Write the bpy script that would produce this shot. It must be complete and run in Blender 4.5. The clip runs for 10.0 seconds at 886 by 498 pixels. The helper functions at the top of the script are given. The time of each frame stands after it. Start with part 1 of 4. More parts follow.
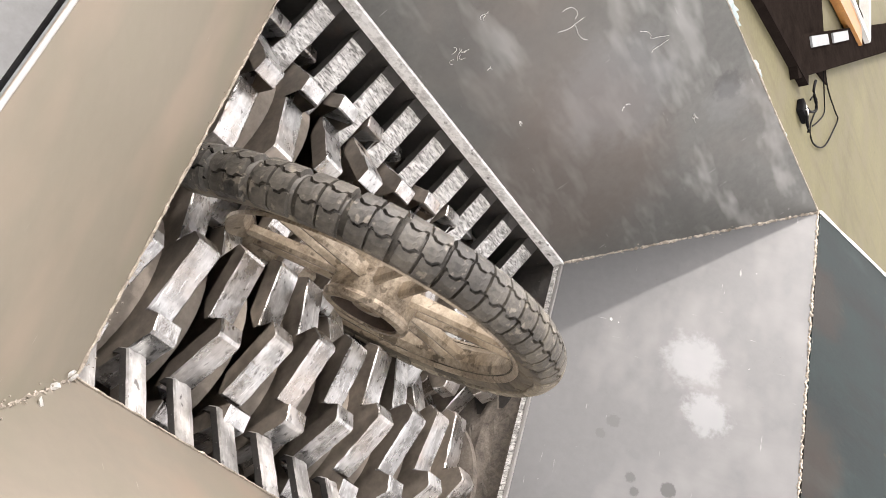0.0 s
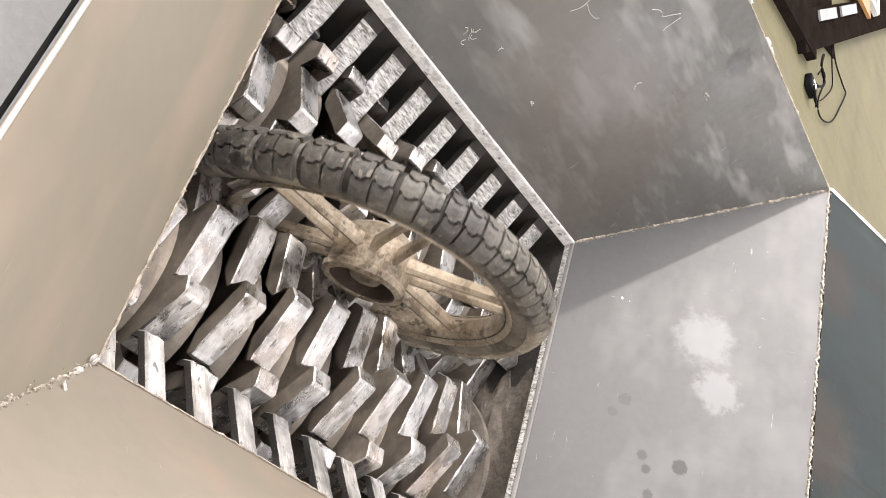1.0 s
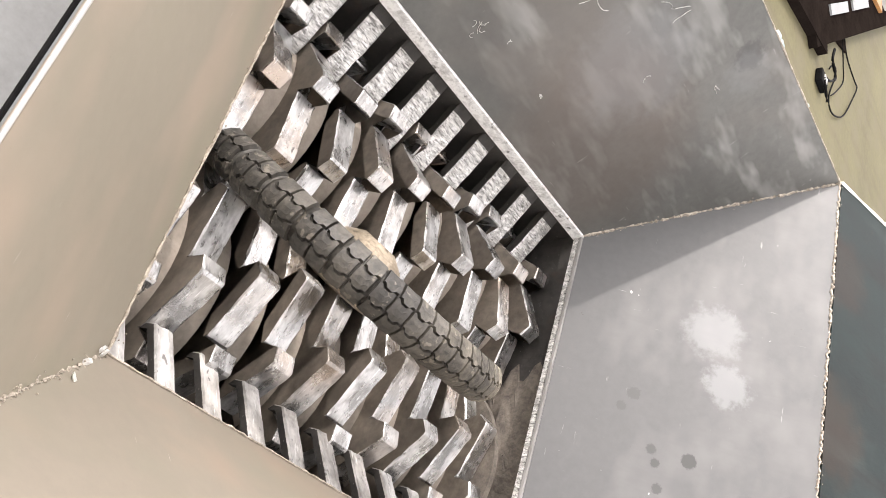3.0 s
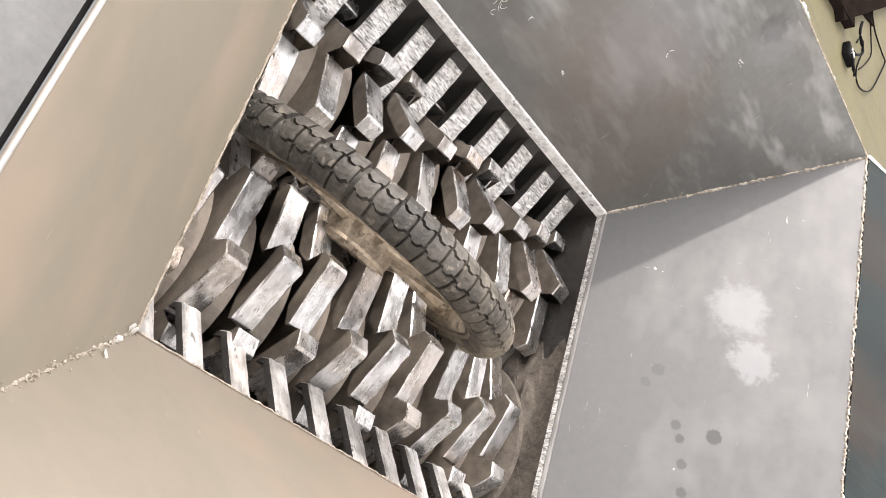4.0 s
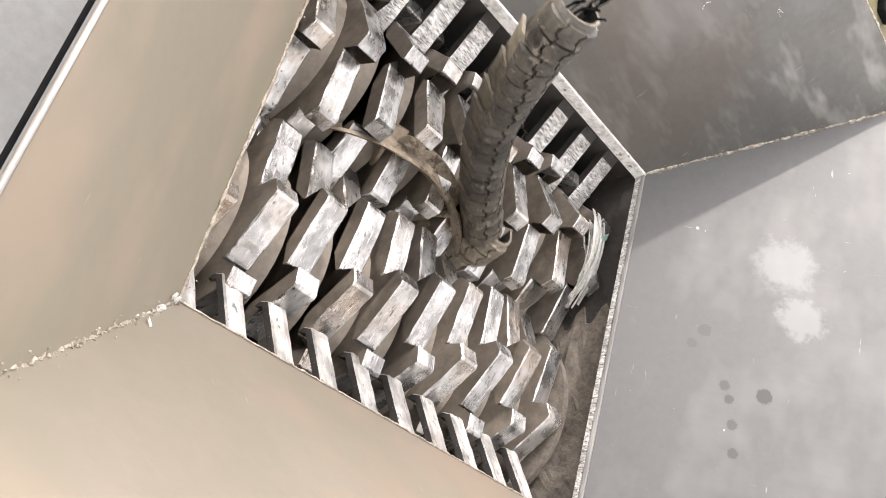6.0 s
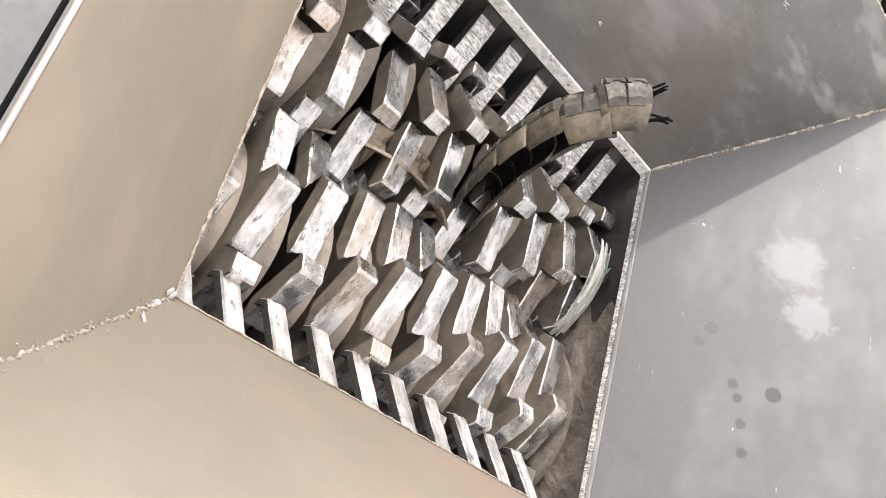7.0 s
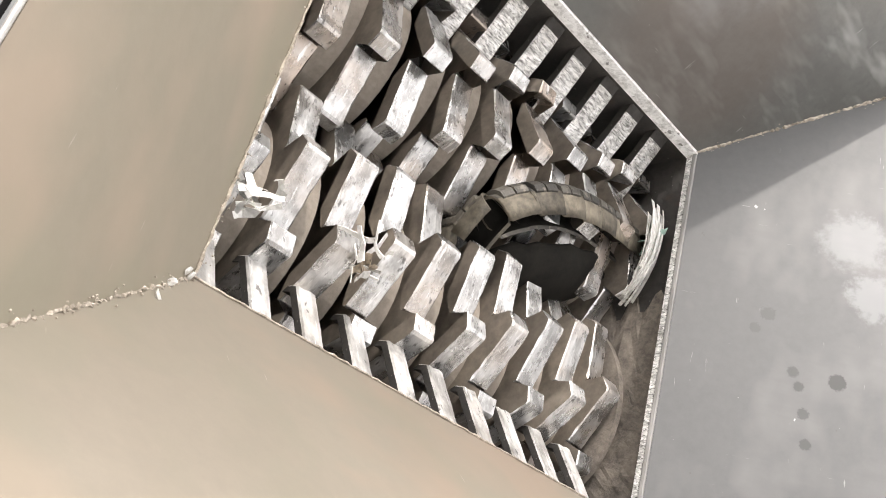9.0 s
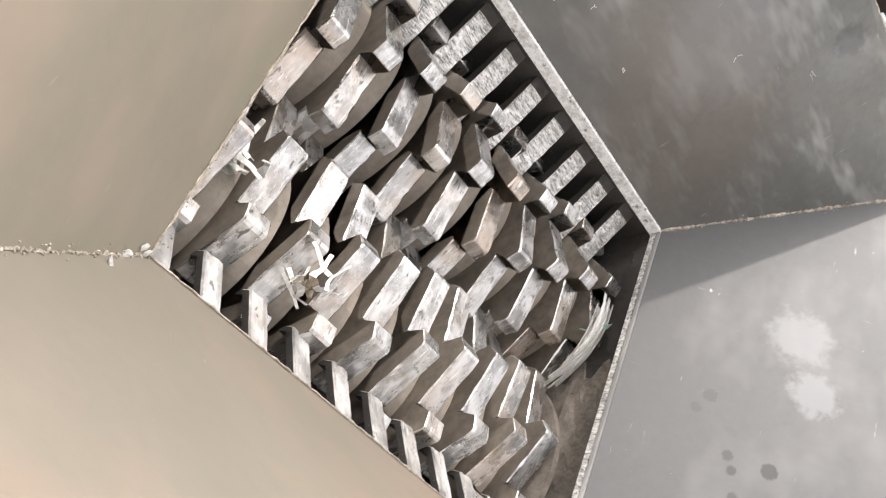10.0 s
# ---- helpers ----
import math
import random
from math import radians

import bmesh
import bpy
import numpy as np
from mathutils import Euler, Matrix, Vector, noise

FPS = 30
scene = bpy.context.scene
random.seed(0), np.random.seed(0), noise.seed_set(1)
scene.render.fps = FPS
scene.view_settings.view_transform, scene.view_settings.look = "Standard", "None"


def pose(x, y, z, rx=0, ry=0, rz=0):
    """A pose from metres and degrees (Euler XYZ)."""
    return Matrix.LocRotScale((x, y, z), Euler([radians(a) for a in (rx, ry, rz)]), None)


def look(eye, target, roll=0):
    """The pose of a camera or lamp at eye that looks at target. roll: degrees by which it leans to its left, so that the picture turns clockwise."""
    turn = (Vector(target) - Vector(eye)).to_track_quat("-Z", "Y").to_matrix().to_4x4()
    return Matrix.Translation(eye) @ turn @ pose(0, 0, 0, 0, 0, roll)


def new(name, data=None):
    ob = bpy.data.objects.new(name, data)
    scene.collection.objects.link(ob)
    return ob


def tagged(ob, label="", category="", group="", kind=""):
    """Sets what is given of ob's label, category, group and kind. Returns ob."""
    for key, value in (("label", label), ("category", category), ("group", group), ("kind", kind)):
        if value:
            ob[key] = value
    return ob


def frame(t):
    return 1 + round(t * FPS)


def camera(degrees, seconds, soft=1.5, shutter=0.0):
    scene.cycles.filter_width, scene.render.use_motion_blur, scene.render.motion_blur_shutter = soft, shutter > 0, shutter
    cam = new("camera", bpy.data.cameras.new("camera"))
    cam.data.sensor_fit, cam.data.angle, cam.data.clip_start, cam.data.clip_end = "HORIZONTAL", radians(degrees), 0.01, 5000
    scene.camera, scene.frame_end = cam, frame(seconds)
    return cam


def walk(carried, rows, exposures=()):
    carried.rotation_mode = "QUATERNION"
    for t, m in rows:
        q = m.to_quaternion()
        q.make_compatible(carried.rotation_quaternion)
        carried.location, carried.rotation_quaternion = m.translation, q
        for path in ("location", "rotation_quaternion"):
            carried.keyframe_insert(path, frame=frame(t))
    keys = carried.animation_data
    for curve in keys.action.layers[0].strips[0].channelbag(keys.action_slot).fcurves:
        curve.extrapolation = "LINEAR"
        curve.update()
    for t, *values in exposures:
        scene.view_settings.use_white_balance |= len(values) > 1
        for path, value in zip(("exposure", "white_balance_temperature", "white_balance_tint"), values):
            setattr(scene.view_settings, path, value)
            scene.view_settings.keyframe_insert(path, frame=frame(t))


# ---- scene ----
cam = camera(53.08, 10.0, soft=0.2, shutter=0.3)
PATH = [
    (0, (-0.4651, -0.2547, 0.8650), (0.1720, 0.2501, 0.2827), 83.36),
    (0.5, (-0.4724, -0.2565, 0.8595), (0.1700, 0.2374, 0.2733), 83.67),
    (1, (-0.4779, -0.2553, 0.8582), (0.1705, 0.2267, 0.2689), 84.04),
    (1.5, (-0.4707, -0.2566, 0.8571), (0.1749, 0.2240, 0.2636), 83.90),
    (2, (-0.4688, -0.2550, 0.8589), (0.1759, 0.2275, 0.2658), 83.83),
    (2.5, (-0.4734, -0.2568, 0.8570), (0.1729, 0.2260, 0.2661), 83.95),
    (4, (-0.4752, -0.2649, 0.8599), (0.1674, 0.1855, 0.2401), 84.45),
    (4.5, (-0.4848, -0.2749, 0.8405), (0.1585, 0.1701, 0.2176), 84.02),
    (5, (-0.4710, -0.2719, 0.8432), (0.1655, 0.1638, 0.2068), 83.63),
    (5.5, (-0.4625, -0.2784, 0.8432), (0.1719, 0.1455, 0.1966), 83.39),
    (7, (-0.4347, -0.2805, 0.8232), (0.1924, 0.1452, 0.1709), 82.49),
    (7.5, (-0.4194, -0.2799, 0.8250), (0.2016, 0.1479, 0.1683), 82.12),
    (8, (-0.4125, -0.2711, 0.8244), (0.2043, 0.1533, 0.1615), 81.73),
    (8.5, (-0.3996, -0.2793, 0.8093), (0.2084, 0.1451, 0.1382), 80.70),
    (9, (-0.3675, -0.2910, 0.7923), (0.2170, 0.1366, 0.1028), 79.50),
    (9.5, (-0.3447, -0.3164, 0.7956), (0.2294, 0.1391, 0.1087), 81.34),
    (10, (-0.3423, -0.3376, 0.7967), (0.2322, 0.1754, 0.1368), 84.01),
]
walk(cam, [(t, look(eye, target, roll)) for t, eye, target, roll in PATH], [(0, 2.00, 6870, 15.5), (2.5, 2.00, 6870, 15.5), (5.5, 2.00, 6870, 15.5), (7.5, 1.95, 6870, 14), (9, 1.88, 6870, 13), (10, 1.74, 6800, 14)])

# ---- light ----
SUN = Vector((0.15, -0.294, -0.249)).normalized()          # the way the light travels
sun = new("sun", bpy.data.lights.new("sun", "SUN"))
sun.data.energy, sun.data.angle, sun.data.color = 0.62, radians(1.0), (1.0, 0.975, 0.94)
sun.matrix_world = look((0, 0, 5), Vector((0, 0, 5)) + SUN)
world = bpy.data.worlds.new("sky")
scene.world = world
world.use_nodes = True
wt = world.node_tree
sky = wt.nodes.new("ShaderNodeTexSky")
sky.sky_type, sky.sun_disc = "NISHITA", False
sky.sun_elevation = math.asin(-SUN.z)
sky.sun_rotation = math.atan2(-SUN.x, -SUN.y)
sky.dust_density = 1.0
grey = wt.nodes.new("ShaderNodeHueSaturation")
grey.inputs["Saturation"].default_value = 0.08
wt.links.new(sky.outputs["Color"], grey.inputs["Color"])
wt.links.new(grey.outputs["Color"], wt.nodes["Background"].inputs["Color"])
wt.nodes["Background"].inputs["Strength"].default_value = 0.205

# ---- plan, metres ----
W, D = 0.846, 0.712                 # feed opening, along and across the shafts
H, SX, SY = 0.405, 0.312, 0.301     # hopper height and flare
NEAR_SLOPE, LEFT_SLOPE = 0.84, 1.02  # flare of the near and the left plate for each metre of rise
R, AXIS_Z = 0.225, -0.285           # cutter radius, height of the shafts
NEAR_Y, FAR_Y = 0.195, 0.54
PITCH, THICK = 0.0855, 0.0405
NEAR_X, FAR_X = 0.0375, 0.0825
TEETH = 10
FLAKES = ((0.548, 0.016), (0.572, 0.012), (0.592, 0.007), (0.70, 0.009), (0.722, 0.007), (0.90, 0.004))
WHEEL_R = 0.299


# ---- materials ----
def material(name, dark, light, rough=(0.4, 0.6), metal=0.0, scale=6.0, fine=90.0, bump=0.15, stretch=(1, 1, 1), blobs=(), marks=(), spread=0.0, contrast=(0.3, 0.7)):
    """Two colours mixed by a coarse and a fine noise, with roughness variation and fine relief.
    blobs: (place, radius, colour, strength, raggedness) stains of their own shape. marks: (scale, turn, threshold, colour, strength) streaks and specks."""
    m = bpy.data.materials.new(name)
    m.use_nodes = True
    t = m.node_tree
    b = t.nodes["Principled BSDF"]

    def node(kind, **values):
        n = t.nodes.new(kind)
        for key, value in values.items():
            n.inputs[key].default_value = value
        return n

    coord = node("ShaderNodeTexCoord")
    mapping = node("ShaderNodeMapping", Scale=stretch)
    t.links.new(coord.outputs["Object"], mapping.inputs["Vector"])
    coarse = node("ShaderNodeTexNoise", Scale=scale, Detail=6.0, Roughness=0.6, Distortion=0.4)
    small = node("ShaderNodeTexNoise", Scale=fine, Detail=5.0, Roughness=0.7)
    info = node("ShaderNodeObjectInfo")
    shift = node("ShaderNodeVectorMath")
    shift.operation = "ADD"
    t.links.new(mapping.outputs["Vector"], shift.inputs[0])
    if spread:
        t.links.new(info.outputs["Random"], shift.inputs[1])
    t.links.new(shift.outputs["Vector"], coarse.inputs["Vector"])
    t.links.new(shift.outputs["Vector"], small.inputs["Vector"])
    blend = node("ShaderNodeMix")
    blend.data_type = "FLOAT"
    blend.inputs[0].default_value = 0.42
    t.links.new(coarse.outputs["Fac"], blend.inputs[2])
    t.links.new(small.outputs["Fac"], blend.inputs[3])
    ramp = node("ShaderNodeValToRGB")
    ramp.color_ramp.elements[0].position, ramp.color_ramp.elements[1].position = contrast
    ramp.color_ramp.elements[0].color, ramp.color_ramp.elements[1].color = (*dark, 1), (*light, 1)
    t.links.new(blend.outputs[0], ramp.inputs["Fac"])
    colour = ramp.outputs["Color"]
    if spread:
        vary = node("ShaderNodeHueSaturation")
        rng = node("ShaderNodeMapRange")
        rng.inputs["To Min"].default_value, rng.inputs["To Max"].default_value = 1 - spread, 1 + spread
        t.links.new(info.outputs["Random"], rng.inputs["Value"])
        t.links.new(rng.outputs["Result"], vary.inputs["Value"])
        t.links.new(colour, vary.inputs["Color"])
        colour = vary.outputs["Color"]
    for size, turn, above, tint, strength in marks:
        lie = node("ShaderNodeMapping", Scale=size, Rotation=[radians(v) for v in turn])
        t.links.new((shift.outputs["Vector"] if spread else coord.outputs["Object"]), lie.inputs["Vector"])
        grain = node("ShaderNodeTexNoise", Scale=1.0, Detail=3.0, Roughness=0.6)
        t.links.new(lie.outputs["Vector"], grain.inputs["Vector"])
        cut = node("ShaderNodeMapRange")
        for key, value in (("From Min", above), ("From Max", above + (0.05 if max(size) > 30 else 0.16)), ("To Min", 0.0), ("To Max", strength)):
            cut.inputs[key].default_value = value
        t.links.new(grain.outputs["Fac"], cut.inputs["Value"])
        over = node("ShaderNodeMix")
        over.data_type = "RGBA"
        t.links.new(cut.outputs["Result"], over.inputs[0])
        t.links.new(colour, over.inputs[6])
        over.inputs[7].default_value = (*tint, 1)
        colour = over.outputs[2]
    for place, radius, tint, strength, ragged in blobs:
        wob = node("ShaderNodeTexNoise", Scale=2.4 / radius, Detail=5.0, Roughness=0.65)
        t.links.new(coord.outputs["Object"], wob.inputs["Vector"])
        away = node("ShaderNodeVectorMath")
        away.operation = "DISTANCE"
        t.links.new(coord.outputs["Object"], away.inputs[0])
        away.inputs[1].default_value = place
        add = node("ShaderNodeMath")
        add.operation = "MULTIPLY_ADD"
        t.links.new(wob.outputs["Fac"], add.inputs[0])
        add.inputs[1].default_value = -2 * ragged * radius
        t.links.new(away.outputs["Value"], add.inputs[2])
        edge = node("ShaderNodeMapRange")
        edge.interpolation_type = "SMOOTHSTEP"
        for key, value in (("From Min", radius * ((0.8 if radius < 0.03 else 0.55) - ragged)), ("From Max", radius * (1.15 - ragged)), ("To Min", strength), ("To Max", 0.0)):
            edge.inputs[key].default_value = value
        t.links.new(add.outputs["Value"], edge.inputs["Value"])
        stain = node("ShaderNodeMix")
        stain.data_type = "RGBA"
        t.links.new(edge.outputs["Result"], stain.inputs[0])
        t.links.new(colour, stain.inputs[6])
        stain.inputs[7].default_value = (*tint, 1)
        colour = stain.outputs[2]
    t.links.new(colour, b.inputs["Base Color"])
    rr = node("ShaderNodeMapRange")
    rr.inputs["To Min"].default_value, rr.inputs["To Max"].default_value = rough
    t.links.new(blend.outputs[0], rr.inputs["Value"])
    t.links.new(rr.outputs["Result"], b.inputs["Roughness"])
    b.inputs["Metallic"].default_value = metal
    relief = node("ShaderNodeBump", Strength=bump, Distance=0.002)
    t.links.new(small.outputs["Fac"], relief.inputs["Height"])
    t.links.new(relief.outputs["Normal"], b.inputs["Normal"])
    return m


SCRATCHES = [((140, 14, 14), (0, 20, 35), 0.715, (0.45, 0.45, 0.44), 0.4), ((12, 120, 12), (25, 0, -30), 0.72, (0.45, 0.45, 0.44), 0.35), ((70, 70, 70), (0, 0, 0), 0.735, (0.06, 0.055, 0.05), 0.7), ((45, 45, 45), (10, 0, 0), 0.745, (0.75, 0.74, 0.72), 0.6)]
SCUFFS = [((5, 24, 5), (0, 30, 40), 0.52, (0.30, 0.30, 0.285), 0.6), ((4, 4, 9), (0, 0, 0), 0.50, (0.08, 0.078, 0.072), 0.55), ((3, 3, 3), (0, 0, 50), 0.52, (0.17, 0.145, 0.125), 0.35)]
PALE, SOOT, RUST = (0.21, 0.215, 0.22), (0.045, 0.045, 0.044), (0.10, 0.072, 0.055)
M_GREY = material("mill_scale_steel", (0.078, 0.079, 0.073), (0.140, 0.138, 0.128), (0.42, 0.6), 0.3, 3.0, 60, 0.06, (1, 1, 1),
                  [((0.70, 0.979, 0.359), 0.034, SOOT, 0.5, 0.8), ((0.735, 0.97, 0.345), 0.05, PALE, 0.2, 0.7), ((0.66, 0.79, 0.10), 0.22, RUST, 0.4, 0.3), ((0.56, 0.87, 0.21), 0.13, PALE, 0.3, 0.5),
                   ((0.20, 0.85, 0.19), 0.16, RUST, 0.22, 0.4)], SCRATCHES + SCUFFS)
M_LIGHT = material("ground_steel", (0.074, 0.075, 0.075), (0.100, 0.100, 0.100), (0.40, 0.6), 0.3, 3.0, 60, 0.05, (1, 1, 1),
                   [((1.022, 0.578, 0.228), 0.060, PALE, 0.45, 0.75), ((1.045, 0.470, 0.258), 0.047, PALE, 0.48, 0.85), ((0.942, 0.406, 0.125), 0.0128, SOOT, 0.45, 0.8),
                    ((0.972, 0.309, 0.163), 0.0096, SOOT, 0.7, 0.6), ((1.015, 0.306, 0.219), 0.0144, SOOT, 0.95, 0.5), ((0.978, 0.285, 0.172), 0.0088, SOOT, 0.8, 0.6), ((0.985, 0.24, 0.18), 0.0096, SOOT, 0.7, 0.6),
                    ((0.93, 0.375, 0.11), 0.0096, SOOT, 0.4, 0.8), ((0.99, 0.19, 0.185), 0.0096, SOOT, 0.75, 0.6)], SCRATCHES + [((4, 4, 7), (0, 0, 20), 0.5, (0.155, 0.152, 0.15), 0.5), ((5, 26, 5), (0, 20, -35), 0.5, (0.088, 0.088, 0.088), 0.4)])
# Beige base colour stands in for the warm surroundings the steel reflects.
M_WARM = material("warm_tinted_steel", (0.224, 0.197, 0.152), (0.276, 0.245, 0.192), (0.42, 0.62), 0.2, 2.2, 45, 0.05, (1, 1, 1), (), [((70, 70, 70), (0, 0, 0), 0.745, (0.10, 0.08, 0.06), 0.6), ((110, 9, 9), (0, 20, 35), 0.73, (0.7, 0.66, 0.6), 0.5), ((3, 3, 6), (0, 0, 0), 0.46, (0.36, 0.28, 0.215), 0.5), ((4, 4, 4), (0, 0, 60), 0.48, (0.24, 0.225, 0.165), 0.5), ((30, 30, 30), (0, 0, 0), 0.72, (0.13, 0.10, 0.07), 0.6)])
# Darkened copy of the same beige, to hold down sunlight on the near plate.
M_WARM_DIM = material("dimmed_warm_steel", (0.170, 0.148, 0.119), (0.218, 0.192, 0.154), (0.42, 0.62), 0.2, 2.2, 45, 0.05, (1, 1, 1), (), [((70, 70, 70), (0, 0, 0), 0.745, (0.10, 0.08, 0.06), 0.6), ((110, 9, 9), (0, 20, 35), 0.73, (0.7, 0.66, 0.6), 0.5), ((3, 3, 6), (0, 0, 0), 0.46, (0.25, 0.185, 0.14), 0.5), ((4, 4, 4), (0, 0, 60), 0.48, (0.165, 0.155, 0.118), 0.5), ((30, 30, 30), (0, 0, 0), 0.72, (0.09, 0.07, 0.05), 0.6)])
M_EDGE = material("bright_edge_steel", (0.50, 0.49, 0.47), (0.95, 0.945, 0.93), (0.35, 0.6), 0.1, 60, 200, 0.5, (1, 1, 1), (), [((50, 50, 50), (0, 0, 0), 0.64, (0.12, 0.11, 0.10), 0.8)], contrast=(0.36, 0.56))
M_LIP = material("sheared_plate_edge", (0.20, 0.195, 0.185), (0.46, 0.45, 0.43), (0.35, 0.6), 0.3, 30, 120, 0.3, (1, 0.2, 1))
M_WELD = material("weld_metal", (0.09, 0.072, 0.052), (0.56, 0.50, 0.42), (0.35, 0.6), 0.4, 120, 300, 0.5)


def brushed(name, dark, light, rust, metal, rough, tint=0.5):
    """Worn steel with streaks across x, dull patches, brown tarnish that differs from piece to piece, and dark nicks."""
    m = bpy.data.materials.new(name)
    m.use_nodes = True
    t = m.node_tree
    b = t.nodes["Principled BSDF"]

    def node(kind, **values):
        n = t.nodes.new(kind)
        for key, value in values.items():
            n.inputs[key].default_value = value
        return n

    def noisy(scale, detail, size=1.0):
        lie = node("ShaderNodeMapping", Scale=scale)
        t.links.new(moved.outputs[0], lie.inputs["Vector"])
        n = node("ShaderNodeTexNoise", Scale=size, Detail=detail, Roughness=0.62)
        t.links.new(lie.outputs["Vector"], n.inputs["Vector"])
        return n.outputs["Fac"]

    def ranged(value, lo, hi, to_lo, to_hi):
        n = node("ShaderNodeMapRange")
        for key, v in (("From Min", lo), ("From Max", hi), ("To Min", to_lo), ("To Max", to_hi)):
            n.inputs[key].default_value = v
        t.links.new(value, n.inputs["Value"])
        return n.outputs["Result"]

    def mixed(fac, first, second):
        n = node("ShaderNodeMix")
        n.data_type = "RGBA"
        t.links.new(fac, n.inputs[0])
        if isinstance(first, tuple):
            n.inputs[6].default_value = (*first, 1)
        else:
            t.links.new(first, n.inputs[6])
        n.inputs[7].default_value = (*second, 1)
        return n.outputs[2]

    def math_of(kind, first, second):
        n = node("ShaderNodeMath")
        n.operation = kind
        t.links.new(first, n.inputs[0])
        t.links.new(second, n.inputs[1])
        return n.outputs[0]

    coord, info = node("ShaderNodeTexCoord"), node("ShaderNodeObjectInfo")
    far = node("ShaderNodeVectorMath")
    far.operation = "MULTIPLY"
    far.inputs[1].default_value = (3.1, 3.7, 2.9)
    t.links.new(info.outputs["Random"], far.inputs[0])
    moved = node("ShaderNodeVectorMath")
    moved.operation = "ADD"
    t.links.new(coord.outputs["Object"], moved.inputs[0])
    t.links.new(far.outputs[0], moved.inputs[1])
    streak, patch, fine = noisy((150, 14, 14), 4.0), noisy((30, 17, 17), 6.0), noisy((420, 30, 30), 3.0)
    tone = math_of("ADD", ranged(streak, 0.3, 0.7, 0.0, 0.28), ranged(patch, 0.40, 0.62, 0.0, 0.72))
    colour = mixed(tone, dark, light)
    brown = math_of("MULTIPLY", ranged(noisy((6, 9, 9), 3.0), 0.42, 0.62, 0.0, 1.0), ranged(info.outputs["Random"], 0.15, 0.9, 0.1, tint))
    colour = mixed(brown, colour, rust)
    colour = mixed(ranged(noisy((34, 20, 20), 6.0), 0.52, 0.64, 0.0, 0.5), colour, (0.15, 0.138, 0.125))
    colour = mixed(ranged(noisy((110, 45, 45), 4.0), 0.61, 0.68, 0.0, 0.75), colour, (0.07, 0.065, 0.06))
    colour = mixed(ranged(noisy((200, 26, 26), 4.0), 0.60, 0.68, 0.0, 0.65), colour, (0.94, 0.935, 0.92))
    t.links.new(colour, b.inputs["Base Color"])
    t.links.new(ranged(patch, 0.32, 0.68, rough[0], rough[1]), b.inputs["Roughness"])
    b.inputs["Metallic"].default_value = metal
    low = node("ShaderNodeBump", Strength=0.5, Distance=0.004)
    t.links.new(patch, low.inputs["Height"])
    high = node("ShaderNodeBump", Strength=0.35, Distance=0.0008)
    t.links.new(fine, high.inputs["Height"])
    t.links.new(low.outputs["Normal"], high.inputs["Normal"])
    t.links.new(high.outputs["Normal"], b.inputs["Normal"])
    return m


M_KNIFE = brushed("worn_cutter_steel", (0.29, 0.286, 0.277), (0.82, 0.82, 0.81), (0.49, 0.385, 0.30), 0.85, (0.13, 0.45), 0.75)
M_BAR = brushed("worn_bar_steel", (0.30, 0.292, 0.278), (0.74, 0.73, 0.71), (0.44, 0.36, 0.29), 0.5, (0.3, 0.5), 0.3)
M_FLANK = material("dirty_cutter_flank", (0.098, 0.084, 0.069), (0.29, 0.25, 0.206), (0.35, 0.6), 0.25, 9, 50, 0.3, (1, 1, 1), (), [((14, 14, 14), (0, 0, 0), 0.54, (0.06, 0.052, 0.043), 0.5)], spread=0.25, contrast=(0.36, 0.68))
# Spacer colour lightened to lift the shade deep between the discs.
M_GAP_PALE = material("gap_lightened_spacer", (0.19, 0.165, 0.138), (0.44, 0.385, 0.322), (0.7, 0.95), 0.0, 9, 60, 0.6)
M_FINGER = material("scored_comb_steel", (0.20, 0.195, 0.18), (0.88, 0.87, 0.84), (0.25, 0.55), 0.4, 70, 170, 1.0, (0.55, 1.7, 0.8), (), [((130, 190, 130), (0, 0, 30), 0.55, (0.10, 0.095, 0.09), 0.7), ((110, 60, 110), (0, 0, -25), 0.57, (0.97, 0.965, 0.95), 0.7)], spread=0.12, contrast=(0.37, 0.6))
M_BLACK = material("oily_black_steel", (0.016, 0.016, 0.016), (0.075, 0.068, 0.061), (0.35, 0.7), 0.0, 12, 80, 0.3, (1, 1, 1), (), [((9, 9, 9), (0, 0, 0), 0.62, (0.09, 0.045, 0.025), 0.5), ((120, 120, 120), (0, 0, 0), 0.68, (0.35, 0.34, 0.32), 0.6)])
M_GRIME = material("dark_rusty_grime", (0.014, 0.010, 0.0075), (0.085, 0.055, 0.037), (0.5, 0.8), 0.0, 30, 120, 0.6)
M_DIRT = material("caked_dirt", (0.045, 0.039, 0.033), (0.25, 0.216, 0.18), (0.7, 0.95), 0.0, 25, 120, 0.9)
M_RUBBER = material("dusty_rubber", (0.008, 0.008, 0.0075), (0.11, 0.10, 0.084), (0.35, 0.8), 0.0, 9, 90, 0.4, (1, 1, 1), (), [((60, 60, 60), (0, 0, 0), 0.60, (0.27, 0.24, 0.195), 0.5)], spread=0.4, contrast=(0.38, 0.68))
def dust_lit_rubber(name, dark, light):
    return material(name, dark, light, (0.5, 0.9), 0.0, 9, 90, 0.4, (1, 1, 1), (), [((60, 60, 60), (0, 0, 0), 0.60, [min(1, 1.25 * v) for v in light], 0.5)], spread=0.25, contrast=(0.36, 0.66))


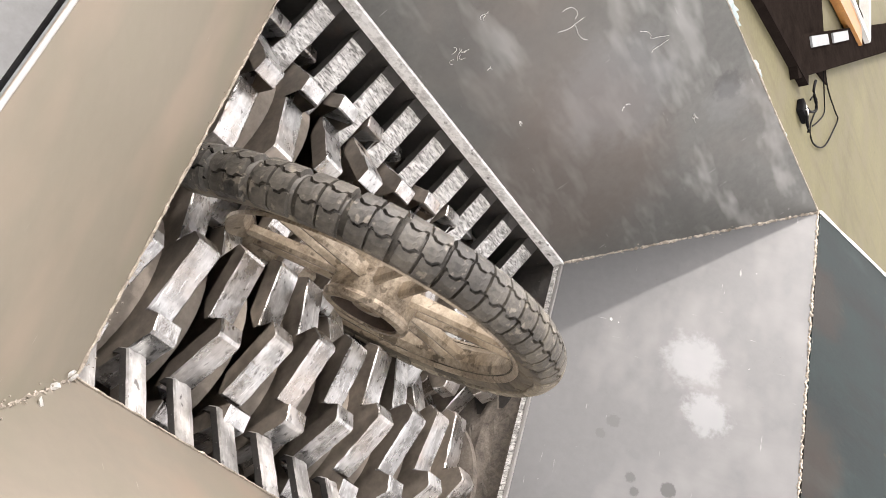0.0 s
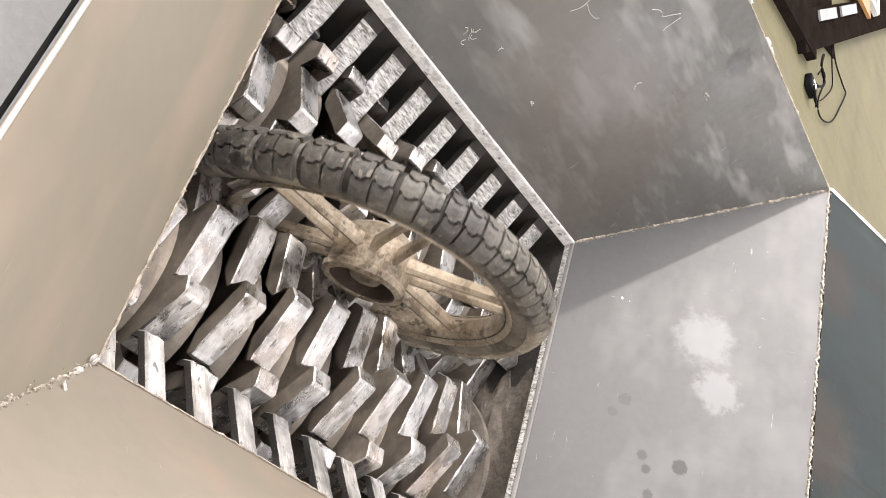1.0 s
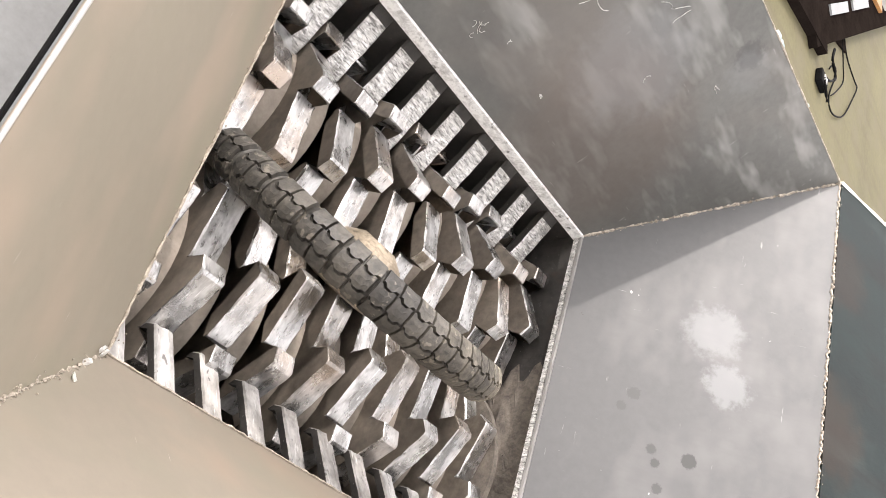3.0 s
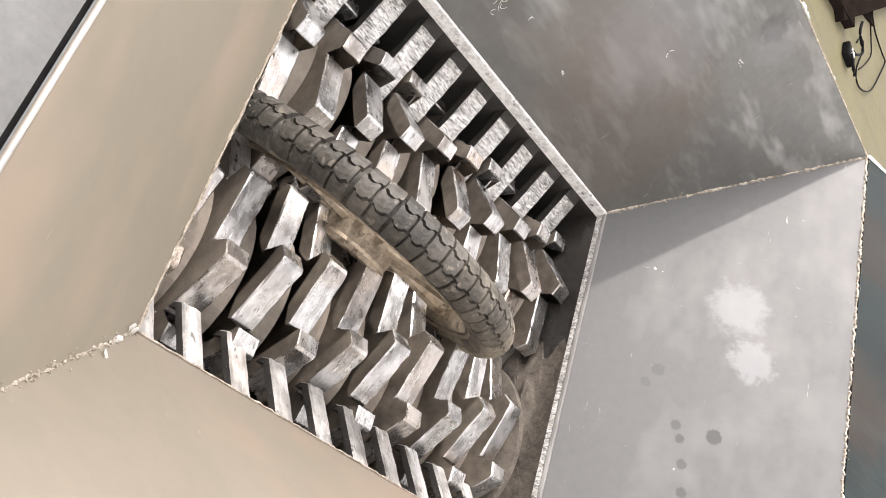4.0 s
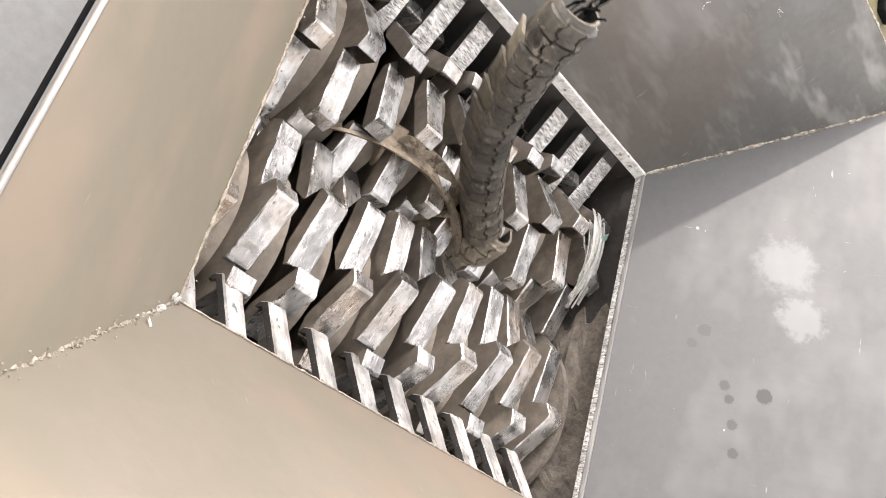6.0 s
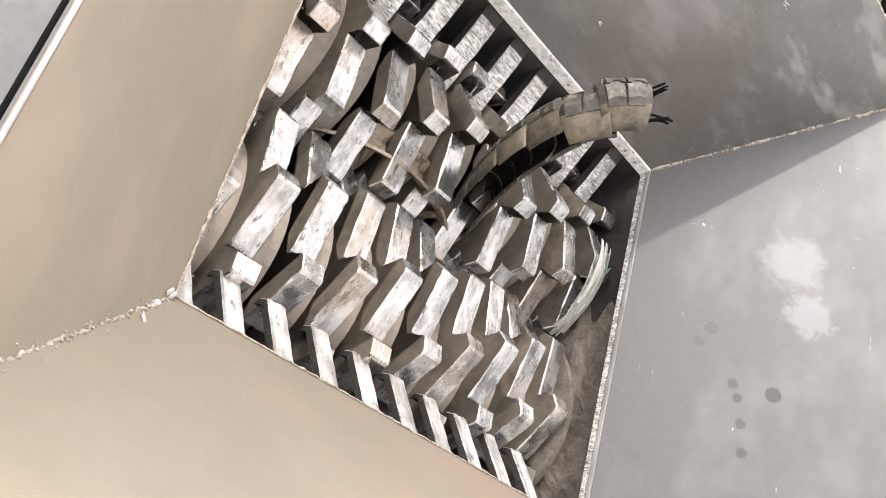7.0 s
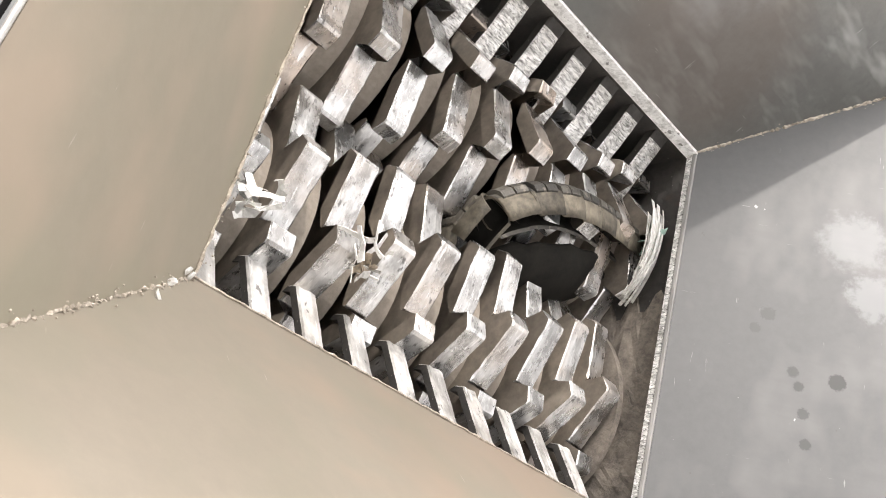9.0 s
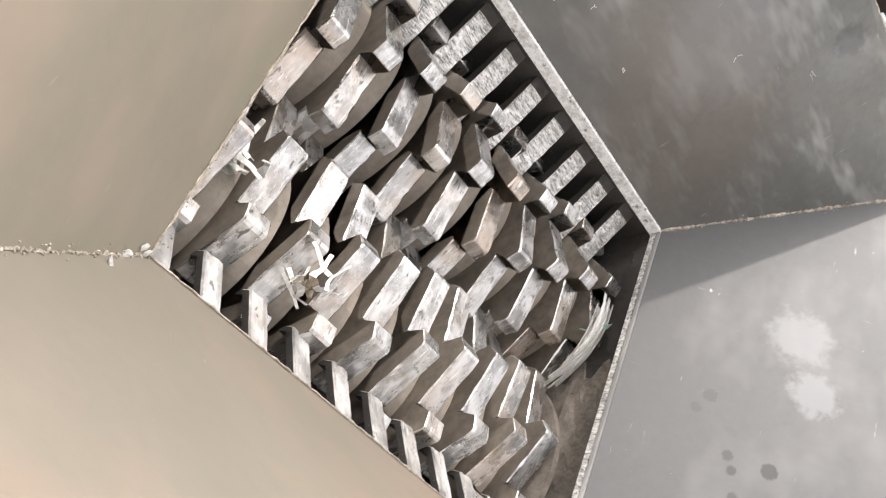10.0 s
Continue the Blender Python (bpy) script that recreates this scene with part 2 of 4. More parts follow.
# Dust and the brighter lit end of the tread, both put into the colour.
M_DUST_LIT = dust_lit_rubber("dusty_sunlit_rubber", (0.075, 0.065, 0.05), (0.38, 0.335, 0.255))
M_DUST_HALF_LIT = dust_lit_rubber("dusty_half_lit_rubber", (0.025, 0.022, 0.018), (0.21, 0.187, 0.148))
M_LINER = material("black_tyre_liner", (0.005, 0.005, 0.0045), (0.022, 0.020, 0.017), (0.6, 0.9), 0.0, 12, 70, 0.25)
M_WALL = material("dusty_tyre_sidewall", (0.04, 0.034, 0.026), (0.23, 0.20, 0.15), (0.6, 0.85), 0.0, 7, 80, 0.3, spread=0.2, contrast=(0.36, 0.66))
M_ALLOY = material("dusty_cast_alloy", (0.10, 0.075, 0.051), (0.53, 0.45, 0.345), (0.28, 0.55), 0.5, 18, 140, 0.4, (1, 1, 1), (), [((40, 40, 40), (0, 0, 0), 0.58, (0.06, 0.046, 0.03), 0.7), ((9, 9, 9), (0, 0, 0), 0.50, (0.16, 0.12, 0.075), 0.6)], contrast=(0.34, 0.62))
M_TEAL = material("worn_teal_paint", (0.007, 0.010, 0.010), (0.018, 0.028, 0.027), (0.35, 0.6), 0.1, 5, 50, 0.2, (1, 3, 1),
                  [((1.17, 0.8, 0.45), 0.10, (0.035, 0.025, 0.02), 0.5, 0.6), ((1.17, 0.45, 0.45), 0.12, (0.04, 0.027, 0.02), 0.5, 0.6), ((1.17, 0.1, 0.45), 0.12, (0.035, 0.025, 0.02), 0.5, 0.6)],
                  [((3, 14, 3), (0, 0, 8), 0.52, (0.012, 0.011, 0.010), 0.7), ((2.5, 9, 2.5), (0, 0, -6), 0.55, (0.04, 0.054, 0.053), 0.5), ((40, 40, 40), (0, 0, 0), 0.68, (0.07, 0.05, 0.035), 0.6)])
M_DECK = material("grey_deck_paint", (0.140, 0.143, 0.143), (0.224, 0.231, 0.231), (0.45, 0.7), 0.1, 5, 60, 0.15)
M_FLOOR = material("yellowed_concrete", (0.070, 0.062, 0.033), (0.145, 0.131, 0.074), (0.6, 0.85), 0.0, 1.1, 30, 0.3, (1, 0.5, 1), (), [((0.9, 7, 7), (0, 0, 42), 0.52, (0.085, 0.072, 0.046), 0.4), ((2.5, 2.5, 2.5), (0, 0, 0), 0.48, (0.115, 0.10, 0.065), 0.6), ((14, 14, 14), (0, 0, 0), 0.66, (0.05, 0.042, 0.03), 0.6)], contrast=(0.25, 0.7))
M_BEAM = material("dark_steel_frame", (0.006, 0.0045, 0.004), (0.017, 0.013, 0.011), (0.6, 0.8), 0.0, 6, 60, 0.2)
M_ORANGE = material("orange_paint", (0.16, 0.062, 0.010), (0.34, 0.15, 0.028), (0.4, 0.7), 0.0, 9, 60, 0.3)
M_WHITE = material("white_paint", (0.30, 0.295, 0.27), (0.46, 0.45, 0.43), (0.4, 0.6), 0.0, 6, 60, 0.1)
M_FLAKE = material("pale_blue_paint", (0.22, 0.30, 0.31), (0.62, 0.70, 0.70), (0.5, 0.7), 0.0, 40, 150, 0.3)
M_CABLE = material("black_cable", (0.003, 0.003, 0.003), (0.010, 0.010, 0.010), (0.5, 0.7), 0.0, 20, 90, 0.1)
M_SCRAP = material("shredded_alloy", (0.42, 0.41, 0.38), (0.88, 0.87, 0.84), (0.3, 0.5), 0.6, 60, 200, 0.5)
for dull, gloss in ((M_BEAM, 0.0), (M_TEAL, 0.12), (M_CABLE, 0.02), (M_FLOOR, 0.1), (M_LINER, 0.08)):
    dull.node_tree.nodes["Principled BSDF"].inputs["Specular IOR Level"].default_value = gloss
M_GREEN = material("green_paint_scrap", (0.16, 0.30, 0.24), (0.45, 0.62, 0.54), (0.4, 0.6), 0.1, 60, 200, 0.6)


# ---- mesh helpers ----
def part(name, bm, mats, parent=None, label=""):
    """Links a bmesh as one mesh object under a thing or a part."""
    bmesh.ops.recalc_face_normals(bm, faces=bm.faces)
    me = bpy.data.meshes.new(name)
    bm.to_mesh(me)
    bm.free()
    for m in mats if isinstance(mats, (list, tuple)) else [mats]:
        me.materials.append(m)
    ob = new(name, me)
    ob.parent = parent
    return tagged(ob, label)


def shared(name, me, parent, m, label=""):
    ob = new(name, me)
    ob.parent = parent
    ob.matrix_basis = m
    return tagged(ob, label)


def mesh_of(name, bm, mats):
    bmesh.ops.recalc_face_normals(bm, faces=bm.faces)
    me = bpy.data.meshes.new(name)
    bm.to_mesh(me)
    bm.free()
    for m in mats:
        me.materials.append(m)
    return me


def box(bm, x0, x1, y0, y1, z0, z1, bevel=0.0):
    made = bmesh.ops.create_cube(bm, size=1, matrix=Matrix.Translation(((x0 + x1) / 2, (y0 + y1) / 2, (z0 + z1) / 2)) @ Matrix.Diagonal((x1 - x0, y1 - y0, z1 - z0, 1)))
    if bevel:
        edges = {e for v in made["verts"] for e in v.link_edges}
        bmesh.ops.bevel(bm, geom=list(edges), offset=bevel, segments=2, profile=0.6, affect="EDGES")
    return bm


def slab(bm, corners, thick, steps=1):
    """A plate with the given four inner corners, thick away from the side on which they run counter-clockwise."""
    p = [Vector(c) for c in corners]
    n = (p[1] - p[0]).cross(p[3] - p[0]).normalized()
    grid = []
    for j in range(steps + 1):
        for i in range(steps + 1):
            a, b = p[0].lerp(p[1], i / steps), p[3].lerp(p[2], i / steps)
            grid.append(a.lerp(b, j / steps))
    top = [bm.verts.new(v) for v in grid]
    low = [bm.verts.new(v - n * thick) for v in grid]
    s = steps + 1
    for j in range(steps):
        for i in range(steps):
            q = [j * s + i, j * s + i + 1, (j + 1) * s + i + 1, (j + 1) * s + i]
            bm.faces.new([top[k] for k in q])
            bm.faces.new([low[k] for k in reversed(q)])
    ring = [i for i in range(steps)] + [j * s + steps for j in range(steps)] + [steps * s + steps - i for i in range(steps)] + [(steps - j) * s for j in range(steps)]
    for a, b in zip(ring, ring[1:] + ring[:1]):
        bm.faces.new([top[b], top[a], low[a], low[b]])
    return bm


def tube(bm, points, radius, sides=7, wobble=0.0, rng=None):
    pts = [Vector(p) for p in points]
    rings = []
    for i, p in enumerate(pts):
        d = (pts[min(i + 1, len(pts) - 1)] - pts[max(i - 1, 0)]).normalized()
        a = d.orthogonal().normalized()
        b = d.cross(a)
        r = radius * (1 + (rng.uniform(-wobble, wobble) if rng else 0))
        rings.append([bm.verts.new(p + (a * math.cos(2 * math.pi * k / sides) + b * math.sin(2 * math.pi * k / sides)) * r) for k in range(sides)])
    for r0, r1 in zip(rings, rings[1:]):
        for k in range(sides):
            bm.faces.new([r0[k], r0[(k + 1) % sides], r1[(k + 1) % sides], r1[k]])
    bm.faces.new(list(reversed(rings[0])))
    bm.faces.new(rings[-1])
    return bm


def lathe(bm, profile, sides=64):
    """A closed ring from a closed profile of (radius, along), turned about the axis y."""
    rings = []
    for k in range(sides):
        a = 2 * math.pi * k / sides
        rings.append([bm.verts.new((r * math.cos(a), h, r * math.sin(a))) for r, h in profile])
    n = len(profile)
    for k in range(sides):
        r0, r1 = rings[k], rings[(k + 1) % sides]
        for i in range(n):
            f = bm.faces.new([r0[i], r0[(i + 1) % n], r1[(i + 1) % n], r1[i]])
            f.smooth = True
    bm.normal_update()
    for e in bm.edges:
        e.smooth = e.calc_face_angle(0) < 0.5
    return bm


def thing(name, label, category, group="", at=(0, 0, 0)):
    ob = new(name)
    ob.location = at
    ob.empty_display_size = 0.05
    return tagged(ob, label, category, group)


# ---- hopper ----
def hopper():
    top = thing("hopper", "welded steel feed hopper with four sloping plates", "hopper")
    hl, hn = 0.288, 0.6
    fx, fy = SX, SY
    lx, ly = LEFT_SLOPE * hl, SY * hl / H
    nx, ny = LEFT_SLOPE * hn, NEAR_SLOPE * hn
    t = 0.006
    part("far_panel", slab(bmesh.new(), [(0, D, 0), (W, D, 0), (W + fx, D + fy, H), (-LEFT_SLOPE * H, D + fy, H)], t, 10), M_GREY, top, "dark grey scratched steel plate")
    part("side_panel", slab(bmesh.new(), [(W, D, 0), (W, 0, 0), (W + fx, -NEAR_SLOPE * H, H), (W + fx, D + fy, H)], t, 10), M_LIGHT, top, "pale ground steel plate with stains")
    part("side_panel", slab(bmesh.new(), [(0, 0, 0), (0, D, 0), (-lx, D + ly, hl), (-lx, -NEAR_SLOPE * hl, hl)], t, 10), M_WARM, top, "beige steel plate")
    part("near_panel", slab(bmesh.new(), [(W, 0, 0), (0, 0, 0), (-nx, -ny, hn), (W + SX * hn / H, -ny, hn)], t, 10), M_WARM_DIM, top, "beige steel plate")
    rng = random.Random(4)

    def bead(p, q, r=0.0034, step=0.005, jitter=0.0014):
        p, q = Vector(p), Vector(q)
        n = max(3, int((q - p).length / step))
        pts = [p.lerp(q, i / n) + Vector([rng.uniform(-jitter, jitter) for _ in range(3)]) for i in range(n + 1)]
        return tube(bmesh.new(), pts, r, 6, 0.4, rng)

    part("weld", bead((W, D, 0.0), (W + fx, D + fy, H)), M_WELD, top)
    part("weld", bead((0, 0, 0.0), (-nx, -ny, hn), 0.0022, 0.004, 0.0020), M_WELD, top)
    part("weld", bead((0, D, 0.0), (-lx, D + ly, hl)), M_WELD, top)
    part("weld", bead((W, 0, 0.0), (W + fx, -NEAR_SLOPE * H, H)), M_WELD, top)
    part("weld", bead((W + fx, D + fy, H), (W + fx, -NEAR_SLOPE * H, H), 0.0027, 0.004, 0.0022), M_WELD, top)
    part("weld", bead((0, 0.0, 0.002), (0, D, 0.002), 0.0018, 0.008, 0.0007), M_WELD, top)
    part("weld", bead((0, 0, 0.002), (W, 0, 0.002), 0.0015, 0.007, 0.0006), M_WELD, top)
    # upright rim under the plates
    part("rim_bar", box(bmesh.new(), -0.01, W + 0.012, D - 0.004, D + 0.014, -0.028, -0.001, 0.002), M_EDGE, top, "bright worn rim bar")
    part("rim_bar", box(bmesh.new(), W - 0.003, W + 0.012, -0.01, D - 0.005, -0.009, -0.001, 0.0015), M_LIP, top, "grey worn rim bar")
    part("rim_bar", box(bmesh.new(), W - 0.001, W + 0.012, -0.01, D - 0.005, -0.022, -0.011, 0.0015), M_FINGER, top, "scored lower rim bar")
    part("rim_bar", box(bmesh.new(), -0.014, 0.001, -0.012, D - 0.005, -0.016, -0.001, 0.002), M_EDGE, top)
    part("rim_bar", box(bmesh.new(), 0.002, W - 0.005, -0.014, 0.001, -0.016, -0.001, 0.002), M_EDGE, top)
    # turned-over edge of the high side
    bm = bmesh.new()
    tube(bm, [(-lx - 0.003, -NEAR_SLOPE * hl + (D + ly + NEAR_SLOPE * hl) * i / 40, hl + 0.002) for i in range(41)], 0.0022, 8, 0.05, rng)
    part("top_edge", bm, M_LIP, top, "bright rounded plate edge")
    # black strip added for the shadow gap outside the plate edge
    part("edge_angle", box(bmesh.new(), -lx - 0.0105, -lx - 0.0068, -NEAR_SLOPE * hl, D + ly, hl - 0.005, hl - 0.001, 0.0008), M_CABLE, top, "black strip for the shadow gap along the plate edge")
    part("top_edge", tube(bmesh.new(), [(-LEFT_SLOPE * H + (W + fx + LEFT_SLOPE * H) * i / 120, D + fy + 0.001, H) for i in range(121)], 0.0018, 6, 0.5, rng), M_WELD, top)
    # curls of pale blue paint along the outer edge of the far plate
    curl = random.Random(8)
    for x, size in FLAKES:
        bm = bmesh.new()
        ring = []
        for k in range(9):
            a = 2 * math.pi * k / 9
            q = size * curl.uniform(0.55, 1.1)
            ring.append(Vector((q * 1.5 * math.cos(a), 0.35 * q * math.sin(a), 0.8 * q * math.sin(a) + 0.25 * q * math.cos(2 * a))))
        upper, lower = [bm.verts.new(p) for p in ring], [bm.verts.new(p + Vector((0, 0.0012, -0.0008))) for p in ring]
        bm.faces.new(upper), bm.faces.new(list(reversed(lower)))
        for k in range(9):
            bm.faces.new([upper[k], lower[k], lower[(k + 1) % 9], upper[(k + 1) % 9]])
        bmesh.ops.translate(bm, verts=bm.verts, vec=(x, D + fy + 0.003, H + 0.001))
        part("paint_flake", bm, M_FLAKE, top, "curled flake of pale blue paint")
    plate_marks(top)


def plate_marks(top):
    """Bright scratches on the dark plate and weld spatter along the seams."""
    rng = random.Random(21)

    def far(x, y):
        return Vector((x, y, (y - D) * H / SY + 0.0008))

    for cx, cy, size, curl, count in ((0.39, 0.87, 0.03, 0.5, 3), (0.30, 0.757, 0.012, 0.9, 6), (0.49, 0.768, 0.006, 1.4, 4), (0.52, 0.94, 0.022, 0.3, 3), (0.36, 0.775, 0.005, 0.4, 2), (0.60, 0.87, 0.006, 0.5, 3), (0.27, 0.80, 0.007, 0.8, 3), (0.72, 0.93, 0.01, 0.4, 4)):
        for _ in range(count):
            a = rng.uniform(0, 6.28)
            x, y = cx + rng.gauss(0, size * 0.5), cy + rng.gauss(0, size * 0.5)
            pts = []
            for i in range(7):
                pts.append(far(x, y))
                x, y = x + math.cos(a) * size * 0.22, y + math.sin(a) * size * 0.17
                a += rng.gauss(curl * 0.5, 0.25)
            part("scratch", tube(bmesh.new(), pts, 0.0005, 4, 0.3, rng), M_SCRAP, top, "bright scratch in the plate")
    bm = bmesh.new()
    lines = [((0, 0, 0), (-0.43, -0.35, 0.42), 240), ((0, 0, 0.004), (-0.004, 0.42, 0.006), 70), ((W, D, 0), (W + SX, D + SY, H), 60), ((W + SX, D + SY, H), (W + SX, 0, H), 70)]
    for p, q, count in lines:
        for _ in range(count):
            at = Vector(p).lerp(Vector(q), rng.random()) + Vector([rng.gauss(0, 0.005), rng.gauss(0, 0.005), rng.uniform(0.001, 0.006)])
            bmesh.ops.create_icosphere(bm, subdivisions=1, radius=rng.uniform(0.0004, 0.0015), matrix=Matrix.Translation(at))
    tagged(part("weld_spatter", bm, M_WELD, top, "beads of weld spatter along the seams"), kind="stuff")


def chute_plate():
    """The teal plate that carries on outwards from the pale side of the hopper."""
    top = thing("chute_plate", "worn teal painted steel plate joined to the hopper", "plate")
    x0, z0 = W + SX + 0.001, H + 0.004
    part("plate", slab(bmesh.new(), [(x0, D + SY, z0), (x0, -0.6, z0), (x0 + 0.9, -0.6, z0 + 0.27), (x0 + 0.9, D + SY, z0 + 0.27)], 0.006, 8), M_TEAL, top)
    part("edge_strip", tube(bmesh.new(), [(x0 + 0.9 * i / 30, D + SY, z0 + 0.27 * i / 30) for i in range(31)], 0.0035, 6, 0.2, random.Random(2)), M_EDGE, top, "bright cut plate edge")


def chamber():
    top = thing("cutting_chamber", "black oily steel cutting chamber under the hopper", "shredder housing")
    x0, x1, y0, y1 = -0.035, W + 0.046, -0.03, D + 0.03
    z0 = -0.62
    part("wall", box(bmesh.new(), x0 - 0.03, x1 + 0.03, y1, y1 + 0.03, z0, -0.03), M_BLACK, top)
    part("wall", box(bmesh.new(), x0 - 0.03, x1 + 0.03, y0 - 0.03, y0, z0, -0.02), M_BLACK, top)
    part("wall", box(bmesh.new(), x0 - 0.03, x0, y0, y1, z0, -0.02), M_BLACK, top)
    bm = bmesh.new()
    slab(bm, [(x1, y1, z0), (x1, y0, z0), (x1, y0, -0.03), (x1, y1, -0.03)], 0.03, 40)
    for v in bm.verts:
        if v.co.x < x1 + 0.001:
            v.co.x -= 0.006 * max(0, noise.noise(v.co * 22)) + 0.004 * abs(noise.noise(v.co * 60))
    part("end_wall", bm, M_BLACK, top)
    part("bottom", box(bmesh.new(), x0, x1, y0, y1, z0 - 0.03, z0), M_BLACK, top)
    bm = bmesh.new()
    slab(bm, [(x1 - 0.008, 0.50, -0.5), (x1 - 0.008, y0 + 0.002, -0.5), (x1 - 0.008, y0 + 0.002, -0.034), (x1 - 0.008, 0.40, -0.034)], 0.006, 44)
    for v in bm.verts:
        v.co.x -= 0.010 * max(0, noise.noise(v.co * 22)) + 0.005 * abs(noise.noise(v.co * 70))
        v.co.y += 0.16 * max(0.0, v.co.y - 0.15) * (noise.noise(v.co * 9) + 0.7 * noise.noise(v.co * 31)) / 0.3
    part("dirt_cake", bm, M_DIRT, top, "crust of brown dirt")
    bm = bmesh.new()
    bmesh.ops.create_cone(bm, cap_ends=True, segments=64, radius1=0.2, radius2=0.2, depth=0.014, matrix=Matrix.Translation((W + 0.002, NEAR_Y, AXIS_Z + 0.01)) @ Matrix.Rotation(radians(90), 4, "Y"))
    part("end_collar", bm, M_DIRT, top, "round end collar caked with dirt")


def finger_mesh(length, width, thick, name, darkened, top_metal, rough_edge):
    """A scraper finger: a bar whose scored top slopes down to a worn, rounded tip."""
    bm = bmesh.new()
    rng = random.Random(7)
    n, w = 14, width / 2
    rows = []
    for i in range(n + 1):
        u = i / n
        y = -length * u
        drop = 0.0 if u < 0.93 else 0.4 * width * (u - 0.93) / 0.07
        zt = -0.002 - drop
        row = []
        for sx, dz in ((-1, -thick), (-1, -0.003), (-0.88, 0), (-0.3, 0.0012), (0.35, -0.0008), (0.88, 0), (1, -0.003), (1, -thick)):
            jag = rng.uniform(-rough_edge, rough_edge) * width
            row.append(bm.verts.new((sx * w + jag, y, zt + dz + (rng.uniform(-rough_edge, rough_edge) * 0.8 * width if dz > -0.01 else 0))))
        rows.append(row)
    for a, b in zip(rows, rows[1:]):
        for k in range(7):
            # Sides, underside and wall end turned black: shade between fingers put into the colour.
            bm.faces.new([a[k], a[k + 1], b[k + 1], b[k]]).material_index = 1 if k in (0, 6) or a[0].co.y > -darkened else 0
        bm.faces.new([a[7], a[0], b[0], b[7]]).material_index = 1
    bm.faces.new(rows[0])
    bm.faces.new(list(reversed(rows[-1])))
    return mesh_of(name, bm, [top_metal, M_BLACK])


def combs():
    far = thing("scraper_comb", "row of scored steel scraper fingers on the chamber wall", "scraper comb", "scraper combs")
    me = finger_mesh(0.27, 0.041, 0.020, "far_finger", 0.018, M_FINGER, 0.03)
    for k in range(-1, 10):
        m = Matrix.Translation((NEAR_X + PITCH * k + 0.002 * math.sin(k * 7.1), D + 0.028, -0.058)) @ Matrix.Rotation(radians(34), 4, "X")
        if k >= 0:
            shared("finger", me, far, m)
    near = thing("scraper_comb", "row of scored steel scraper fingers on the chamber wall", "scraper comb", "scraper combs")
    me = finger_mesh(0.168, 0.032, 0.014, "near_finger", -1.0, M_BAR, 0.01)
    for k in range(10):
        m = Matrix.Translation((0.038 + 0.0805 * k + 0.002 * math.sin(k * 5.3), -0.028, -0.012)) @ Matrix.Rotation(radians(180), 4, "Z") @ Matrix.Rotation(radians(36), 4, "X")
        shared("finger", me, near, m)


# ---- cutters ----
def disc_mesh(sign, name, seed):
    """A toothed disc about the x axis: saw teeth whose steep faces lead. sign 1 turns its top towards +y."""
    bm = bmesh.new()
    rng = random.Random(seed)
    step = 2 * math.pi / TEETH
    prof = []
    depth, nose = 0.044, radians(6.2)
    crest = Vector((-math.sin(nose), math.cos(nose))) * R
    tip = Vector((0, R - 0.0125))
    tail = Vector((-math.sin(step * 1.012), math.cos(step * 1.012))) * (R - depth)
    for i in range(TEETH):
        a0 = i * step
        line = [tip * 0.985, tip, tip.lerp(crest, 0.9), crest.lerp(tail, 0.04)] + [crest.lerp(tail, u) for u in (0.15, 0.3, 0.45, 0.6, 0.75, 0.88, 0.96)] + [tail * 0.965]
        for p in line:
            prof.append((a0 + math.atan2(p.x, p.y), p.length + rng.uniform(-0.0004, 0.0004)))
    prof = [(sign * a, r) for a, r in prof]
    hx, ch = THICK / 2, 0.002

    worn = [[rng.choice((0.6, 0.8, 1, 1, 1.2, 1.7)) for _ in prof] for _ in range(2)]

    def ring(x, less, side):
        out = []
        for (a, r), wear in zip(prof, worn[side]):
            q = r - less * wear
            px = x if less else x - math.copysign(ch * wear, x) + rng.uniform(-0.0005, 0.0005)
            out.append(bm.verts.new((px, q * math.sin(a), q * math.cos(a))))
        return out

    rings = [ring(-hx, ch, 0), ring(-hx, 0, 0), ring(hx, 0, 1), ring(hx, ch, 1)]
    inner = [[bm.verts.new((x, 0.06 * math.sin(a), 0.06 * math.cos(a))) for a, r in prof] for x in (-hx, hx)]
    n = len(prof)
    for i in range(n):
        j = (i + 1) % n
        for r0, r1 in zip(rings, rings[1:]):
            bm.faces.new([r0[i], r0[j], r1[j], r1[i]])
        for rr, inn in ((rings[0], inner[0]), (rings[3], inner[1])):
            bm.faces.new([rr[i], rr[j], inn[j], inn[i]]).material_index = 1
        bm.faces.new([inner[0][i], inner[0][j], inner[1][j], inner[1][i]]).material_index = 1
    return mesh_of(name, bm, [M_KNIFE, M_FLANK])


